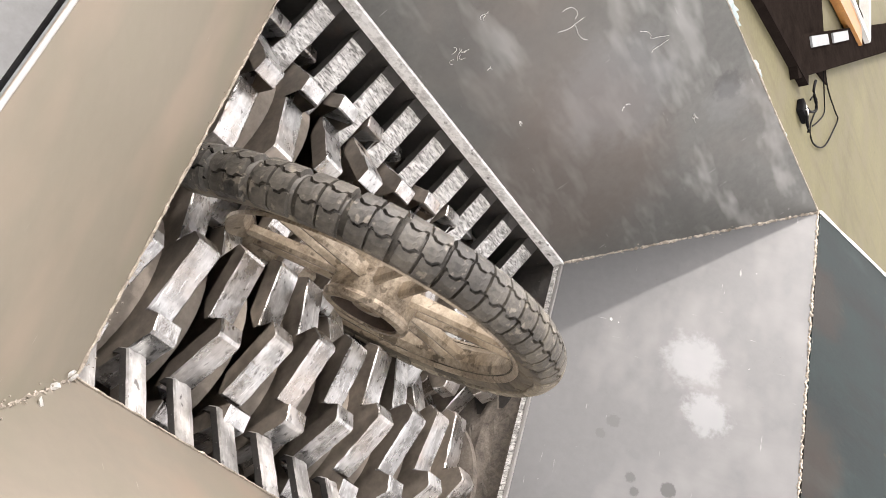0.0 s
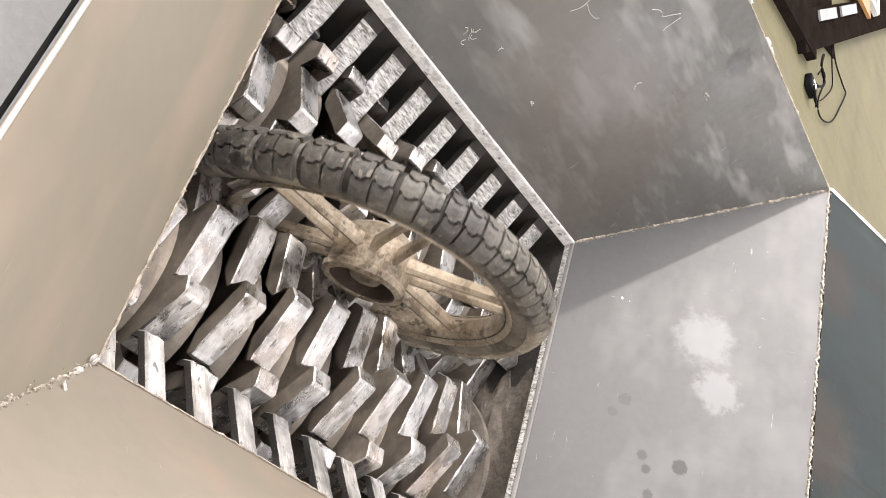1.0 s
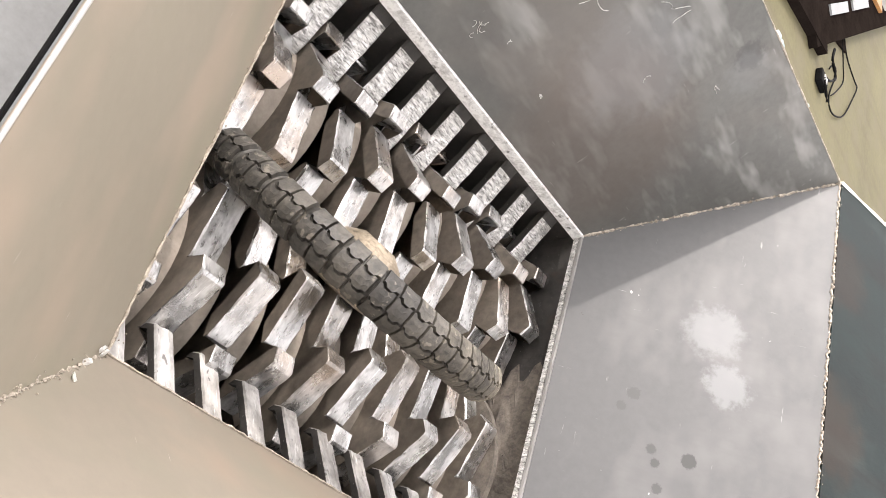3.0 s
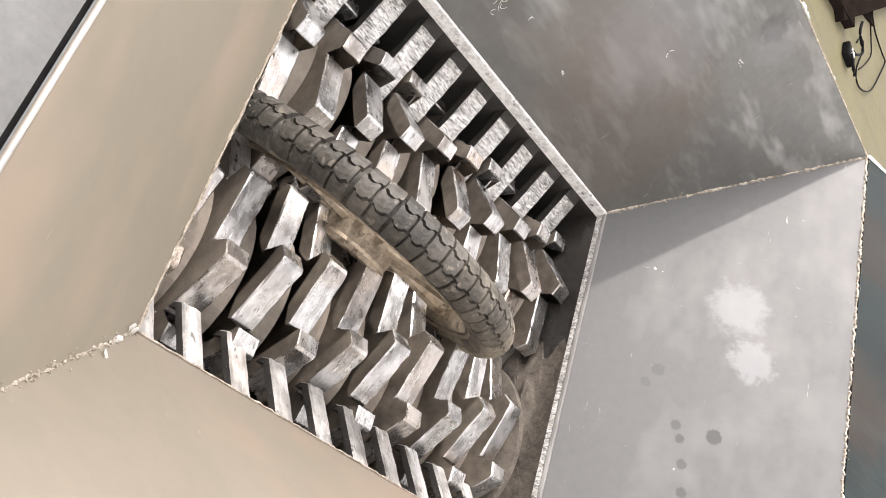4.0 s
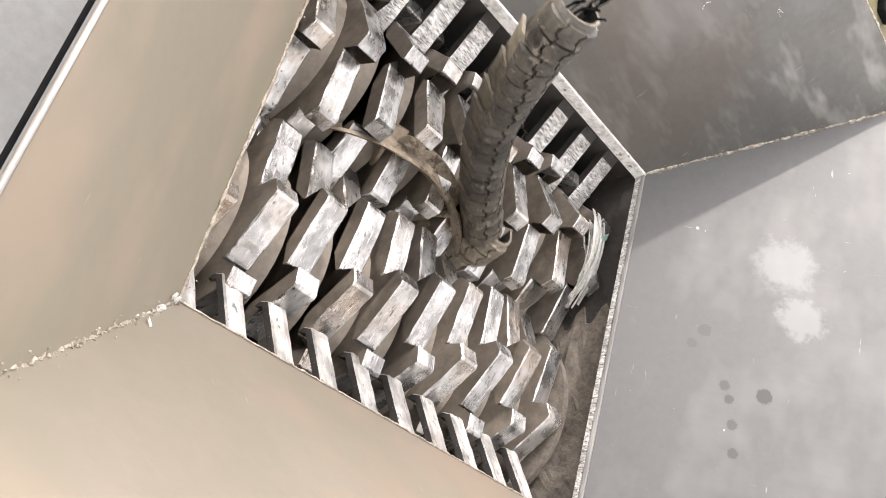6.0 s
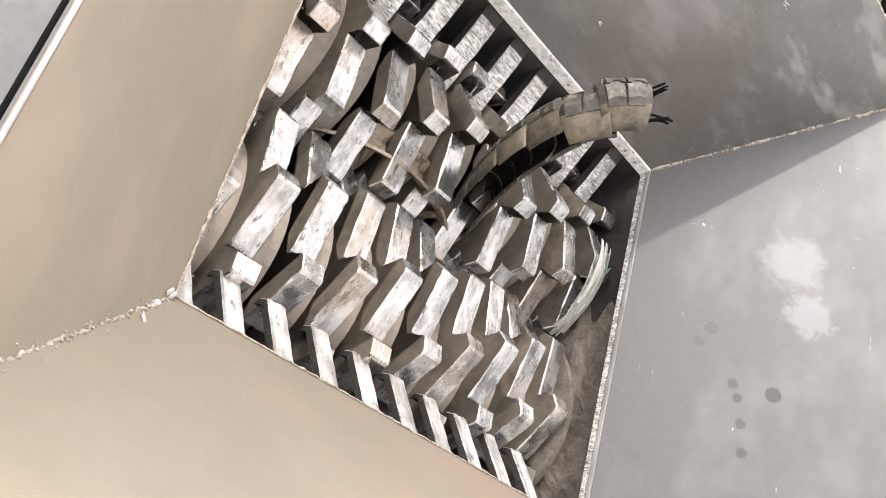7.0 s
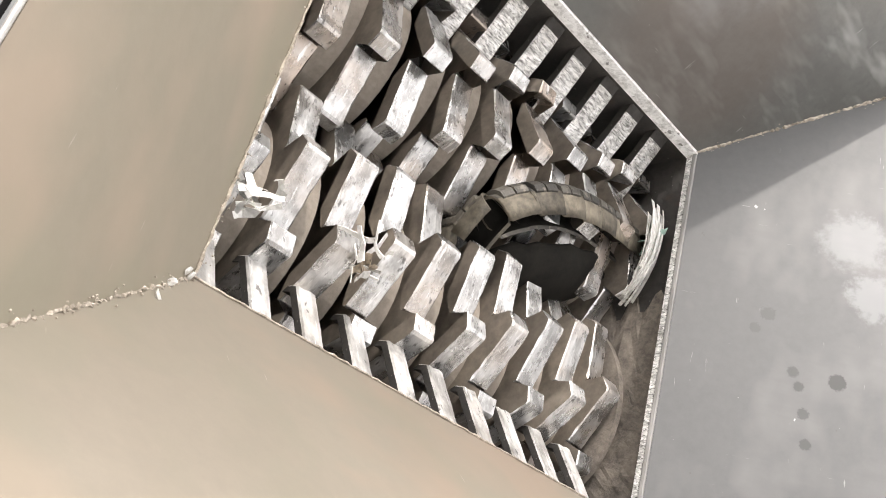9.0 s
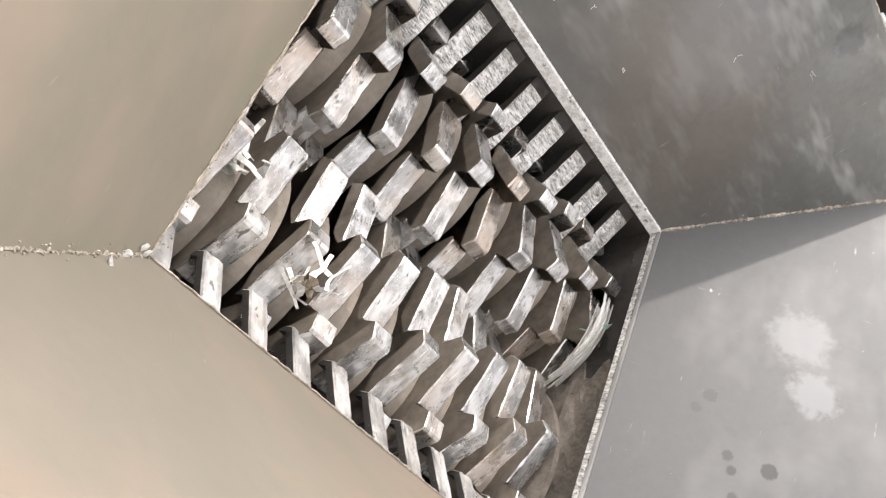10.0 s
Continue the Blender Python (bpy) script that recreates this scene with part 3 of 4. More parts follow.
def cutter_shaft(y, xs, sign, label):
    top = thing("cutter_shaft", label, "cutter shaft", "cutter shafts", (0, y, AXIS_Z))
    bm = bmesh.new()
    bmesh.ops.create_cone(bm, cap_ends=True, segments=6, radius1=0.07, radius2=0.07, depth=W + 0.09, matrix=Matrix.Translation((W / 2, 0, 0)) @ Matrix.Rotation(radians(90), 4, "Y"))
    part("shaft", bm, M_FLANK, top)
    kinds = [disc_mesh(sign, "disc_near" if sign > 0 else "disc_far", 11 + sign + 5 * i) for i in range(3)]
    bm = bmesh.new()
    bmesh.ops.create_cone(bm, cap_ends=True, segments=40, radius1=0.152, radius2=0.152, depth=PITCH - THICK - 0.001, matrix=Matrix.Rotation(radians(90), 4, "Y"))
    sp = mesh_of("spacer", bm, [M_GAP_PALE])
    for k, x, phase in xs:
        shared("cutter_disc", kinds[k % 3], top, Matrix.Translation((x, 0, 0)) @ Matrix.Rotation(-radians(phase), 4, "X"))
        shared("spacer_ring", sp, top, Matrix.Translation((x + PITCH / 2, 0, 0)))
    return top


# ---- wheel ----
SECTIONS = 30
MID = 0.264                                   # radius on which a tyre section is centred


def section_mesh(rubber):
    """One short piece of the tyre: hollow carcass and three rows of raised tread blocks parted by wavy grooves."""
    bm = bmesh.new()
    half = math.pi / SECTIONS
    outer = [(0.031 * math.sin(radians(a)), WHEEL_R - 0.040 + 0.0327 * math.cos(radians(a))) for a in (-118, -95, -72, -50, -28, -9, 9, 28, 50, 72, 95, 118)]
    outer = [(-0.022, WHEEL_R - 0.072)] + outer + [(0.022, WHEEL_R - 0.072)]
    inner = [(y * 0.86, WHEEL_R - 0.040 + (r - WHEEL_R + 0.040) * 0.84) for y, r in outer]
    cols = []
    for k in range(4):
        a = -half * 1.3 + 2.6 * half * k / 3
        cols.append([[bm.verts.new((r * math.sin(a), y, r * math.cos(a) - MID)) for y, r in prof] for prof in (outer, inner)])
    for c0, c1 in zip(cols, cols[1:]):
        for i in range(len(outer) - 1):
            side = bm.faces.new([c0[0][i], c0[0][i + 1], c1[0][i + 1], c1[0][i]])
            side.smooth, side.material_index = True, 2 if i in (0, 1, 2, 10, 11, 12) else 0
            f = bm.faces.new([c0[1][i], c1[1][i], c1[1][i + 1], c0[1][i + 1]])
            f.smooth, f.material_index = True, 1
        for e in (0, -1):
            bm.faces.new([c0[0][e], c1[0][e], c1[1][e], c0[1][e]])
    for c in (cols[0], cols[-1]):
        for i in range(len(outer) - 1):
            bm.faces.new([c[0][i], c[1][i], c[1][i + 1], c[0][i + 1]]).material_index = 2

    def at(deg_across, ang, lift):
        y = (0.031 + lift) * math.sin(radians(deg_across))
        r = WHEEL_R - 0.040 + (0.0327 + lift) * math.cos(radians(deg_across))
        return (r * math.sin(ang), y, r * math.cos(ang) - MID)

    gap = half * 0.045
    wave = ((0.0, 0), (0.22, 0), (0.38, 7), (0.70, 7), (0.86, 0), (1.0, 0))
    rows = 2
    for b in range(rows):
        for lo, hi, shift, kink in ((-80, -26, 0.0, (0, 1)), (-23, 17, 0.1, (1, 1)), (20, 80, 0.0, (1, 0))):
            a0, a1 = -half + (b + shift) * 2 * half / rows + gap, -half + (b + 1 + shift) * 2 * half / rows - gap
            lay = []
            for u, kick in wave:
                k0, k1 = lo + kick * kink[0], hi + kick * kink[1]
                lay.append([(k0 + (k1 - k0) * c / 3, a0 + (a1 - a0) * u) for c in range(4)])
            low = [[bm.verts.new(at(d, a, -0.001)) for d, a in row] for row in lay]
            high = [[bm.verts.new(at(d + (1.5 if c == 0 else -1.5 if c == 3 else 0), a + gap * 0.5 * (1 if r == 0 else -1 if r == len(lay) - 1 else 0), 0.0068 if abs(d) < 70 else 0.0028)) for c, (d, a) in enumerate(row)] for r, row in enumerate(lay)]
            n = len(lay) - 1
            for r in range(n):
                for c in range(3):
                    bm.faces.new([high[r][c], high[r][c + 1], high[r + 1][c + 1], high[r + 1][c]])
                bm.faces.new([low[r][0], low[r + 1][0], high[r + 1][0], high[r][0]])
                bm.faces.new([low[r][3], high[r][3], high[r + 1][3], low[r + 1][3]])
            for c in range(3):
                bm.faces.new([low[0][c], high[0][c], high[0][c + 1], low[0][c + 1]])
                bm.faces.new([low[n][c], low[n][c + 1], high[n][c + 1], high[n][c]])
    return mesh_of("tread_section", bm, [rubber, M_LINER, M_WALL])


def tyre():
    top = thing("motorcycle_tyre", "worn dusty black motorcycle tyre being torn apart", "tyre")
    clean, dust_half_lit, dust_lit = (section_mesh(m) for m in (M_RUBBER, M_DUST_HALF_LIT, M_DUST_LIT))
    kept = [k for k in range(SECTIONS) if not 16 < k < 22]             # the cutters have eaten the rest
    made = {k: shared("tread_section", clean if 8 < k < 17 else dust_half_lit if 5 < k < 9 else dust_lit, top, Matrix()) for k in kept}
    rng = random.Random(31)
    for k in range(7):
        p, pts = Vector((0.02, rng.uniform(-0.02, 0.02), rng.uniform(-0.03, 0.02))), []
        d = Vector((1, rng.gauss(0, 0.2), rng.gauss(0, 0.2)))
        for i in range(6):
            pts.append(p.copy())
            p += d * rng.uniform(0.006, 0.014)
            d = (d + Vector([rng.gauss(0, 0.2) for _ in range(3)])).normalized()
        part("torn_cord", tube(bmesh.new(), pts, rng.uniform(0.0008, 0.0024), 5, 0.2, rng), M_CABLE, made[15], "frayed black cord")
    return top, made


def alloy_wheel():
    """The cast wheel about its own y axis: rim, drum hub and six pairs of ribbed spokes."""
    top = thing("alloy_wheel", "dusty cast alloy motorcycle wheel with six twin spokes", "wheel")
    r, g = 0.233, 1.05
    part("rim", lathe(bmesh.new(), [(q, 0.89 * y) for q, y in ((r, 0.030), (r + 0.006, 0.033), (r + 0.008, 0.027), (r - 0.002, 0.020), (r - 0.008, 0.012), (r - 0.009, -0.012), (r - 0.002, -0.020), (r + 0.008, -0.027), (r + 0.006, -0.033), (r, -0.030),
                                    (r - 0.007, -0.021), (r - 0.014, -0.012), (r - 0.015, 0.0), (r - 0.014, 0.012), (r - 0.007, 0.021))], 72), M_ALLOY, top)
    part("hub", lathe(bmesh.new(), [(g * a, g * h) for a, h in [(0.058, -0.047), (0.065, -0.044), (0.067, -0.036), (0.063, -0.03), (0.065, 0.02), (0.055, 0.035), (0.03, 0.05), (0.022, 0.05), (0.022, 0.02), (0.050, 0.012), (0.053, -0.046)]], 48), M_ALLOY, top, "hollow brake drum hub")
    part("bearing_boss", lathe(bmesh.new(), [(g * a, g * h) for a, h in [(0.010, -0.036), (0.022, -0.036), (0.026, -0.03), (0.03, 0.02), (0.010, 0.02)]], 24), M_ALLOY, top, "grimy bearing boss")
    part("drum_liner", lathe(bmesh.new(), [(g * a, g * h) for a, h in [(0.0525, -0.043), (0.0525, 0.002), (0.0495, 0.002), (0.0495, -0.043)]], 40), M_GRIME, top, "rusty brown brake drum lining")
    part("drum_floor", lathe(bmesh.new(), [(g * a, g * h) for a, h in [(0.024, 0.0), (0.053, 0.0), (0.053, 0.006), (0.024, 0.006)]], 40), M_GRIME, top, "grimy brake drum floor")
    bm = bmesh.new()
    for dz in (-0.018, 0.018):
        n = 8
        rows = []
        for i in range(n + 1):
            u = i / n
            x = 0.059 + (0.2225 - 0.059) * u
            w = 0.0050 + 0.004 * abs(u - 0.5)
            zc = dz * (1.15 - 0.1 * u)
            back = 0.004 + 0.006 * (1 - u)
            rows.append([bm.verts.new((x, y, zc + z)) for y, z in ((back, -w), (back, w), (-0.006, w), (-0.013, 0.45 * w), (-0.013, -0.45 * w), (-0.006, -w))])
        for a, b in zip(rows, rows[1:]):
            for k in range(6):
                bm.faces.new([a[k], a[(k + 1) % 6], b[(k + 1) % 6], b[k]])
        bm.faces.new(rows[0])
        bm.faces.new(list(reversed(rows[-1])))
    me = mesh_of("spoke", bm, [M_ALLOY])
    for k in range(6):
        shared("spoke", me, top, Matrix.Rotation(radians(60 * k + 1), 4, "Y"))
    return top


# ---- surroundings ----
FLOOR_Z = -1.2


def surroundings():
    bm = bmesh.new()
    box(bm, -60, 60, -60, 60, FLOOR_Z - 0.1, FLOOR_Z)
    tagged(part("floor", bm, M_FLOOR), "yellowed dusty concrete floor", "floor", kind="structure")
    # machine body beside the hopper
    body = thing("machine_base", "grey painted steel machine base under the hopper", "machine base")
    part("deck", box(bmesh.new(), -0.75, -0.07, -0.5, 1.1, -0.20, -0.17, 0.004), M_DECK, body, "grey painted deck plate")
    part("housing", box(bmesh.new(), -0.72, W + 0.4, -0.45, 1.08, FLOOR_Z, -0.66, 0.01), M_DECK, body)
    part("stand", box(bmesh.new(), -0.66, -0.1, -0.4, 1.0, -0.66, -0.20, 0.004), M_BLACK, body)


def skid_frame():
    """A dark steel frame lying on the floor, with pale panels and an orange bar."""
    top = thing("steel_frame", "dark steel skid frame with an orange bar lying on the floor", "steel frame")
    z = FLOOR_Z

    def bar(name, p, q, width, height, mat, lift=0.0, label=""):
        p, q = Vector((*p, z + lift)), Vector((*q, z + lift))
        d = (q - p).normalized()
        side = d.cross(Vector((0, 0, 1))) * width / 2
        bm = bmesh.new()
        slab(bm, [p - side + Vector((0, 0, height)), p + side + Vector((0, 0, height)), q + side + Vector((0, 0, height)), q - side + Vector((0, 0, height))], height)
        return part(name, bm, mat, top, label)

    bar("beam", (5.5, 6.25), (12.0, 13.35), 0.4, 0.08, M_BEAM)
    bar("beam", (5.86, 6.5), (2.5, 5.7), 0.46, 0.09, M_BEAM)
    bar("beam", (8.25, 9.35), (4.0, 7.9), 0.3, 0.07, M_BEAM)
    bar("panel", (6.45, 7.75), (4.5, 6.85), 1.45, 0.02, M_BEAM, 0.0, "dark sheet panel")
    bar("pale_panel", (5.88, 6.83), (6.42, 7.42), 0.11, 0.03, M_DECK, 0.07, "pale square panel")
    bar("pale_panel", (6.6, 7.62), (7.18, 8.26), 0.11, 0.03, M_DECK, 0.07, "pale square panel")
    bar("orange_bar", (7.7, 8.8), (5.6, 8.1), 0.3, 0.1, M_ORANGE, 0.02, "peeling orange painted bar")
    bar("white_bar", (8.02, 9.03), (6.0, 8.6), 0.1, 0.12, M_WHITE, 0.02, "white painted bar")
    bar("white_bar", (8.04, 9.05), (7.85, 10.8), 0.1, 0.12, M_WHITE, 0.02, "white painted bar")


def curve_points(loop, z):
    pts = []
    for i in range(len(loop) - 1):
        p0, p1, p2, p3 = (Vector(loop[max(0, min(len(loop) - 1, i + k))]) for k in (-1, 0, 1, 2))
        for s in range(5):
            u = s / 5
            q = 0.5 * (2 * p1 + (p2 - p0) * u + (2 * p0 - 5 * p1 + 4 * p2 - p3) * u * u + (3 * p1 - p0 - 3 * p2 + p3) * u ** 3)
            pts.append((q.x, q.y, z))
    return pts


def cable():
    top = thing("electric_cable", "loop of black cable with a junction box on the floor", "cable")
    z = FLOOR_Z + 0.02
    loop = [(6.6, 7.24), (6.8, 7.06), (7.13, 7.03), (7.24, 7.02), (7.07, 6.69), (6.84, 6.31), (6.61, 6.09), (6.38, 5.98), (6.29, 6.09), (6.43, 6.44), (6.44, 6.58), (6.32, 6.52), (6.22, 6.37)]
    part("cord", tube(bmesh.new(), curve_points(loop, z), 0.0085, 6), M_CABLE, top)
    part("cord", tube(bmesh.new(), curve_points([(6.56, 7.18), (6.68, 6.86), (6.72, 6.66), (6.55, 6.39), (6.33, 6.12)], z), 0.0075, 6), M_CABLE, top)
    part("cord", tube(bmesh.new(), curve_points([(6.19, 6.6), (6.15, 6.42), (6.28, 6.3), (6.1, 6.1), (5.95, 6.0), (6.12, 5.8)], z + 0.05), 0.015, 6), M_CABLE, top)
    bm = bmesh.new()
    box(bm, 5.88, 6.08, 5.93, 6.09, FLOOR_Z, FLOOR_Z + 0.07, 0.02)
    part("junction_box", bm, M_CABLE, top, "small dark junction box")
    part("cover", box(bmesh.new(), 5.94, 6.02, 5.98, 6.05, FLOOR_Z + 0.07, FLOOR_Z + 0.08, 0.004), M_WHITE, top, "pale cover plate")


# ---- scrap ----
def shreds(bm, seed, count, size, width, bend=0.14):
    """Thin torn strips, bent and tangled."""
    rng = random.Random(seed)
    for _ in range(count):
        p = Vector([rng.gauss(0, size * 0.35) for _ in range(3)])
        d = Vector([rng.gauss(0, 1) for _ in range(3)]).normalized()
        side = d.orthogonal().normalized() * width * rng.uniform(0.4, 1.2)
        pts = []
        for i in range(6):
            pts.append((p.copy(), side.copy()))
            d = (d + Vector([rng.gauss(0, bend) for _ in range(3)])).normalized()
            side = (side - d * side.dot(d)) * rng.uniform(0.8, 1.1)
            p += d * size * rng.uniform(0.12, 0.3)
        lift = Vector((0, 0, 0.0012))
        up = [[bm.verts.new(q + w * e + lift * h) for e, h in ((-1, 0), (1, 0), (1, 1), (-1, 1))] for q, w in pts]
        for a, b in zip(up, up[1:]):
            for k in range(4):
                bm.faces.new([a[k], a[(k + 1) % 4], b[(k + 1) % 4], b[k]])
        bm.faces.new(list(reversed(up[0])))
        bm.faces.new(up[-1])
    return bm


def bundle(bm, seed, count):
    """Flat strips lying side by side, bent over the rim of a disc."""
    rng = random.Random(seed)
    for _ in range(count):
        x, drift, up, w = rng.gauss(0, 0.009), rng.gauss(0, 0.012), rng.uniform(0, 0.014), rng.uniform(0.0016, 0.0055)
        y0, y1 = rng.uniform(-0.125, -0.03), rng.uniform(0.0, 0.085)
        rows = []
        for i in range(8):
            y = y0 + (y1 - y0) * i / 7
            x += drift / 7 + rng.gauss(0, 0.0008)
            z = up - 2.2 * y * y + rng.gauss(0, 0.0006)
            rows.append([bm.verts.new((x + e * w, y, z + h)) for e, h in ((-1, 0), (1, 0), (1, 0.0013), (-1, 0.0013))])
        for a, b in zip(rows, rows[1:]):
            for k in range(4):
                bm.faces.new([a[k], a[(k + 1) % 4], b[(k + 1) % 4], b[k]])
        bm.faces.new(list(reversed(rows[0])))
        bm.faces.new(rows[-1])
    return bm


def scraps():
    knot = thing("metal_shreds", "tangle of bright shredded alloy strips on the cutters", "metal scrap")
    tagged(part("strip_tangle", shreds(bmesh.new(), 3, 10, 0.05, 0.005, 0.3), M_SCRAP, knot), kind="stuff")
    tagged(part("torn_scrap", shreds(bmesh.new(), 9, 6, 0.02, 0.010, 0.6), M_ALLOY, knot, "torn dusty alloy pieces"), kind="stuff")
    wound = thing("strip_winding", "bundle of pale metal strips wound round a cutter end", "metal scrap")
    tagged(part("winding", bundle(bmesh.new(), 5, 34), M_SCRAP, wound), kind="stuff")
    tagged(part("painted_scrap", shreds(bmesh.new(), 8, 5, 0.026, 0.010), M_GREEN, wound, "torn pieces with pale green paint"), kind="stuff")
    flakes = thing("metal_flakes", "bright torn alloy flakes lying on the cutters", "metal scrap")
    tagged(part("flake_mass", shreds(bmesh.new(), 14, 7, 0.028, 0.010, 0.6), M_SCRAP, flakes), kind="stuff")
    tagged(part("strip_tangle", shreds(bmesh.new(), 17, 7, 0.045, 0.005, 0.3), M_SCRAP, flakes), kind="stuff")
    rng = random.Random(12)
    for place in ((-0.017, -0.004, 0.022), (-0.036, -0.029, 0.041), (-0.008, -0.004, 0.013), (-0.055, -0.055, 0.068)):
        bm = bmesh.new()
        bmesh.ops.create_icosphere(bm, subdivisions=1, radius=0.006, matrix=Matrix.Diagonal((1, 0.8, 0.35, 1)))
        for v in bm.verts:
            v.co *= rng.uniform(0.6, 1.35)
        chip = tagged(part("metal_chip", bm, M_SCRAP), "small bright chip of torn metal on the hopper seam", "metal chip", "chips on the seam")
        chip.matrix_basis = Matrix.Translation(place) @ Matrix.Rotation(rng.uniform(0, 6), 4, "Z") @ Matrix.Rotation(0.6, 4, "X")
    return knot, wound, flakes


def rubber_flap():
    """A curled black leaf with ragged edges, added for the dark hollow under the tyre."""
    bm = bmesh.new()
    rng = random.Random(44)
    n, rows = 16, []
    for i in range(n + 1):
        u = i / n
        wide = 0.060 * math.sin(math.pi * min(1, 0.06 + 0.94 * u)) ** 0.7 + 0.004
        row = []
        for k in range(6):
            v = k / 5 - 0.5
            edge = rng.uniform(-0.005, 0.005) if k in (0, 5) else 0
            row.append(Vector((0.33 * (u - 0.5), 2 * wide * v + edge, 0.035 * (1 - (2 * u - 1) ** 2) - 0.10 * v * v * wide / 0.075 + rng.uniform(-0.0015, 0.0015))))
        rows.append(row)
    top = [[bm.verts.new(p) for p in row] for row in rows]
    low = [[bm.verts.new(p - Vector((0, 0, 0.005))) for p in row] for row in rows]
    for i in range(n):
        for k in range(5):
            bm.faces.new([top[i][k], top[i + 1][k], top[i + 1][k + 1], top[i][k + 1]]).smooth = True
            bm.faces.new([low[i][k], low[i][k + 1], low[i + 1][k + 1], low[i + 1][k]]).smooth = True
        bm.faces.new([top[i][0], low[i][0], low[i + 1][0], top[i + 1][0]])
        bm.faces.new([top[i][5], top[i + 1][5], low[i + 1][5], low[i][5]])
    for i in (0, n):
        for k in range(5):
            bm.faces.new([top[i][k], top[i][k + 1], low[i][k + 1], low[i][k]])
    return tagged(part("rubber_flap", bm, M_LINER), "ragged black leaf standing in for the dark hollow under the tyre", "rubber scrap")


# ---- movement ----
WHEEL = [
    # seconds, x, y, z, bearing of the axle, its rise
    (0, 0.354, 0.336, 0.017, -87.2, -15.1), (0.1, 0.354, 0.336, 0.019, -87.2, -13), (0.2, 0.361, 0.342, 0.003, -87.5, -20), (0.3, 0.370, 0.337, -0.028, -88.6, -28.5),
    (0.45, 0.370, 0.319, -0.033, -90, -31.5), (0.6, 0.372, 0.328, -0.036, -89.4, -30.3), (0.8, 0.386, 0.354, -0.053, -87, -20), (0.9, 0.383, 0.365, -0.055, -88, -13.5),
    (1, 0.377, 0.375, -0.053, -89, -8), (1.1, 0.371, 0.386, -0.052, -91, -2), (1.2, 0.365, 0.393, -0.052, -93.8, 1.6), (1.5, 0.381, 0.392, -0.073, -92.6, -4),
    (2, 0.411, 0.389, -0.119, -91, -14.5), (2.7, 0.395, 0.356, -0.103, -89.5, -34.5), (3.8, 0.368, 0.366, -0.110, -94.9, -28.8), (4.5, 0.362, 0.383, -0.234, -93, -13),
    (5, 0.380, 0.355, -0.262, -92.1, -3.2), (5.2, 0.408, 0.412, -0.290, -97, 1.8),
]
RIM_LATE = [(5.5, 0.39, 0.40, -0.303, -97, 4), (5.7, 0.385, 0.395, -0.313, -96, 10), (6.8, 0.38, 0.38, -0.355, -95, 14), (7.2, 0.38, 0.38, -0.385, -95, 14), (7.5, 0.38, 0.38, -0.47, -95, 14), (8.5, 0.38, 0.38, -0.62, -95, 14), (10.0, 0.38, 0.38, -0.64, -95, 14)]
STRIP = []


def strip(t, outward, *points):
    """The torn tyre at t seconds: the way its tread faces, and its line from the gripped end to the free one."""
    STRIP.append((t, Vector(outward), [Vector(p) for p in points]))


strip(5.4, (0.3, -0.2, 1), (0.736, 0.427, -0.180), (0.711, 0.455, -0.135), (0.610, 0.465, -0.060), (0.479, 0.449, 0.000), (0.324, 0.413, 0.060), (0.207, 0.386, 0.090), (0.102, 0.348, 0.120), (0.009, 0.314, 0.150), (-0.060, 0.298, 0.150))
strip(5.5, (0.3, -0.35, 0.9), (0.698, 0.389, -0.180), (0.630, 0.414, -0.120), (0.449, 0.399, -0.030), (0.289, 0.367, 0.045), (0.159, 0.348, 0.105), (0.055, 0.336, 0.150), (-0.035, 0.314, 0.195), (-0.096, 0.301, 0.225))
strip(5.7, (0.1, -0.6, 0.6), (0.651, 0.358, -0.180), (0.471, 0.383, -0.060), (0.289, 0.399, 0.075), (0.131, 0.384, 0.210), (0.033, 0.355, 0.300), (-0.046, 0.329, 0.375))
strip(6.2, (-0.3, -0.2, 0.8), (0.636, 0.417, -0.180), (0.458, 0.444, -0.045), (0.332, 0.438, 0.090), (0.271, 0.446, 0.195), (0.267, 0.470, 0.270))
strip(6.5, (-0.5, 0.4, 0.5), (0.589, 0.435, -0.180), (0.430, 0.439, -0.014), (0.324, 0.423, 0.128), (0.284, 0.424, 0.229), (0.297, 0.446, 0.297))
strip(6.8, (-0.2, 0.7, 0.65), (0.541, 0.453, -0.180), (0.433, 0.459, -0.015), (0.371, 0.457, 0.114), (0.372, 0.478, 0.194), (0.428, 0.527, 0.245))
strip(7.2, (-0.2, 0.75, 0.6), (0.562, 0.459, -0.180), (0.450, 0.456, -0.015), (0.414, 0.481, 0.100), (0.406, 0.488, 0.180), (0.428, 0.491, 0.231))
strip(7.5, (-0.2, 0.9, 0.42), (0.522, 0.399, -0.180), (0.455, 0.410, -0.050), (0.447, 0.418, 0.032), (0.452, 0.418, 0.111), (0.496, 0.436, 0.159), (0.554, 0.442, 0.193))
strip(7.8, (-0.1, 0.45, 0.9), (0.449, 0.355, -0.165), (0.479, 0.352, -0.090), (0.543, 0.354, -0.045), (0.633, 0.351, -0.015), (0.798, 0.355, -0.015))
strip(8.0, (-0.1, 0.45, 0.9), (0.447, 0.351, -0.165), (0.464, 0.352, -0.105), (0.522, 0.369, -0.060), (0.603, 0.384, -0.030), (0.720, 0.408, -0.030), (0.853, 0.408, -0.045))
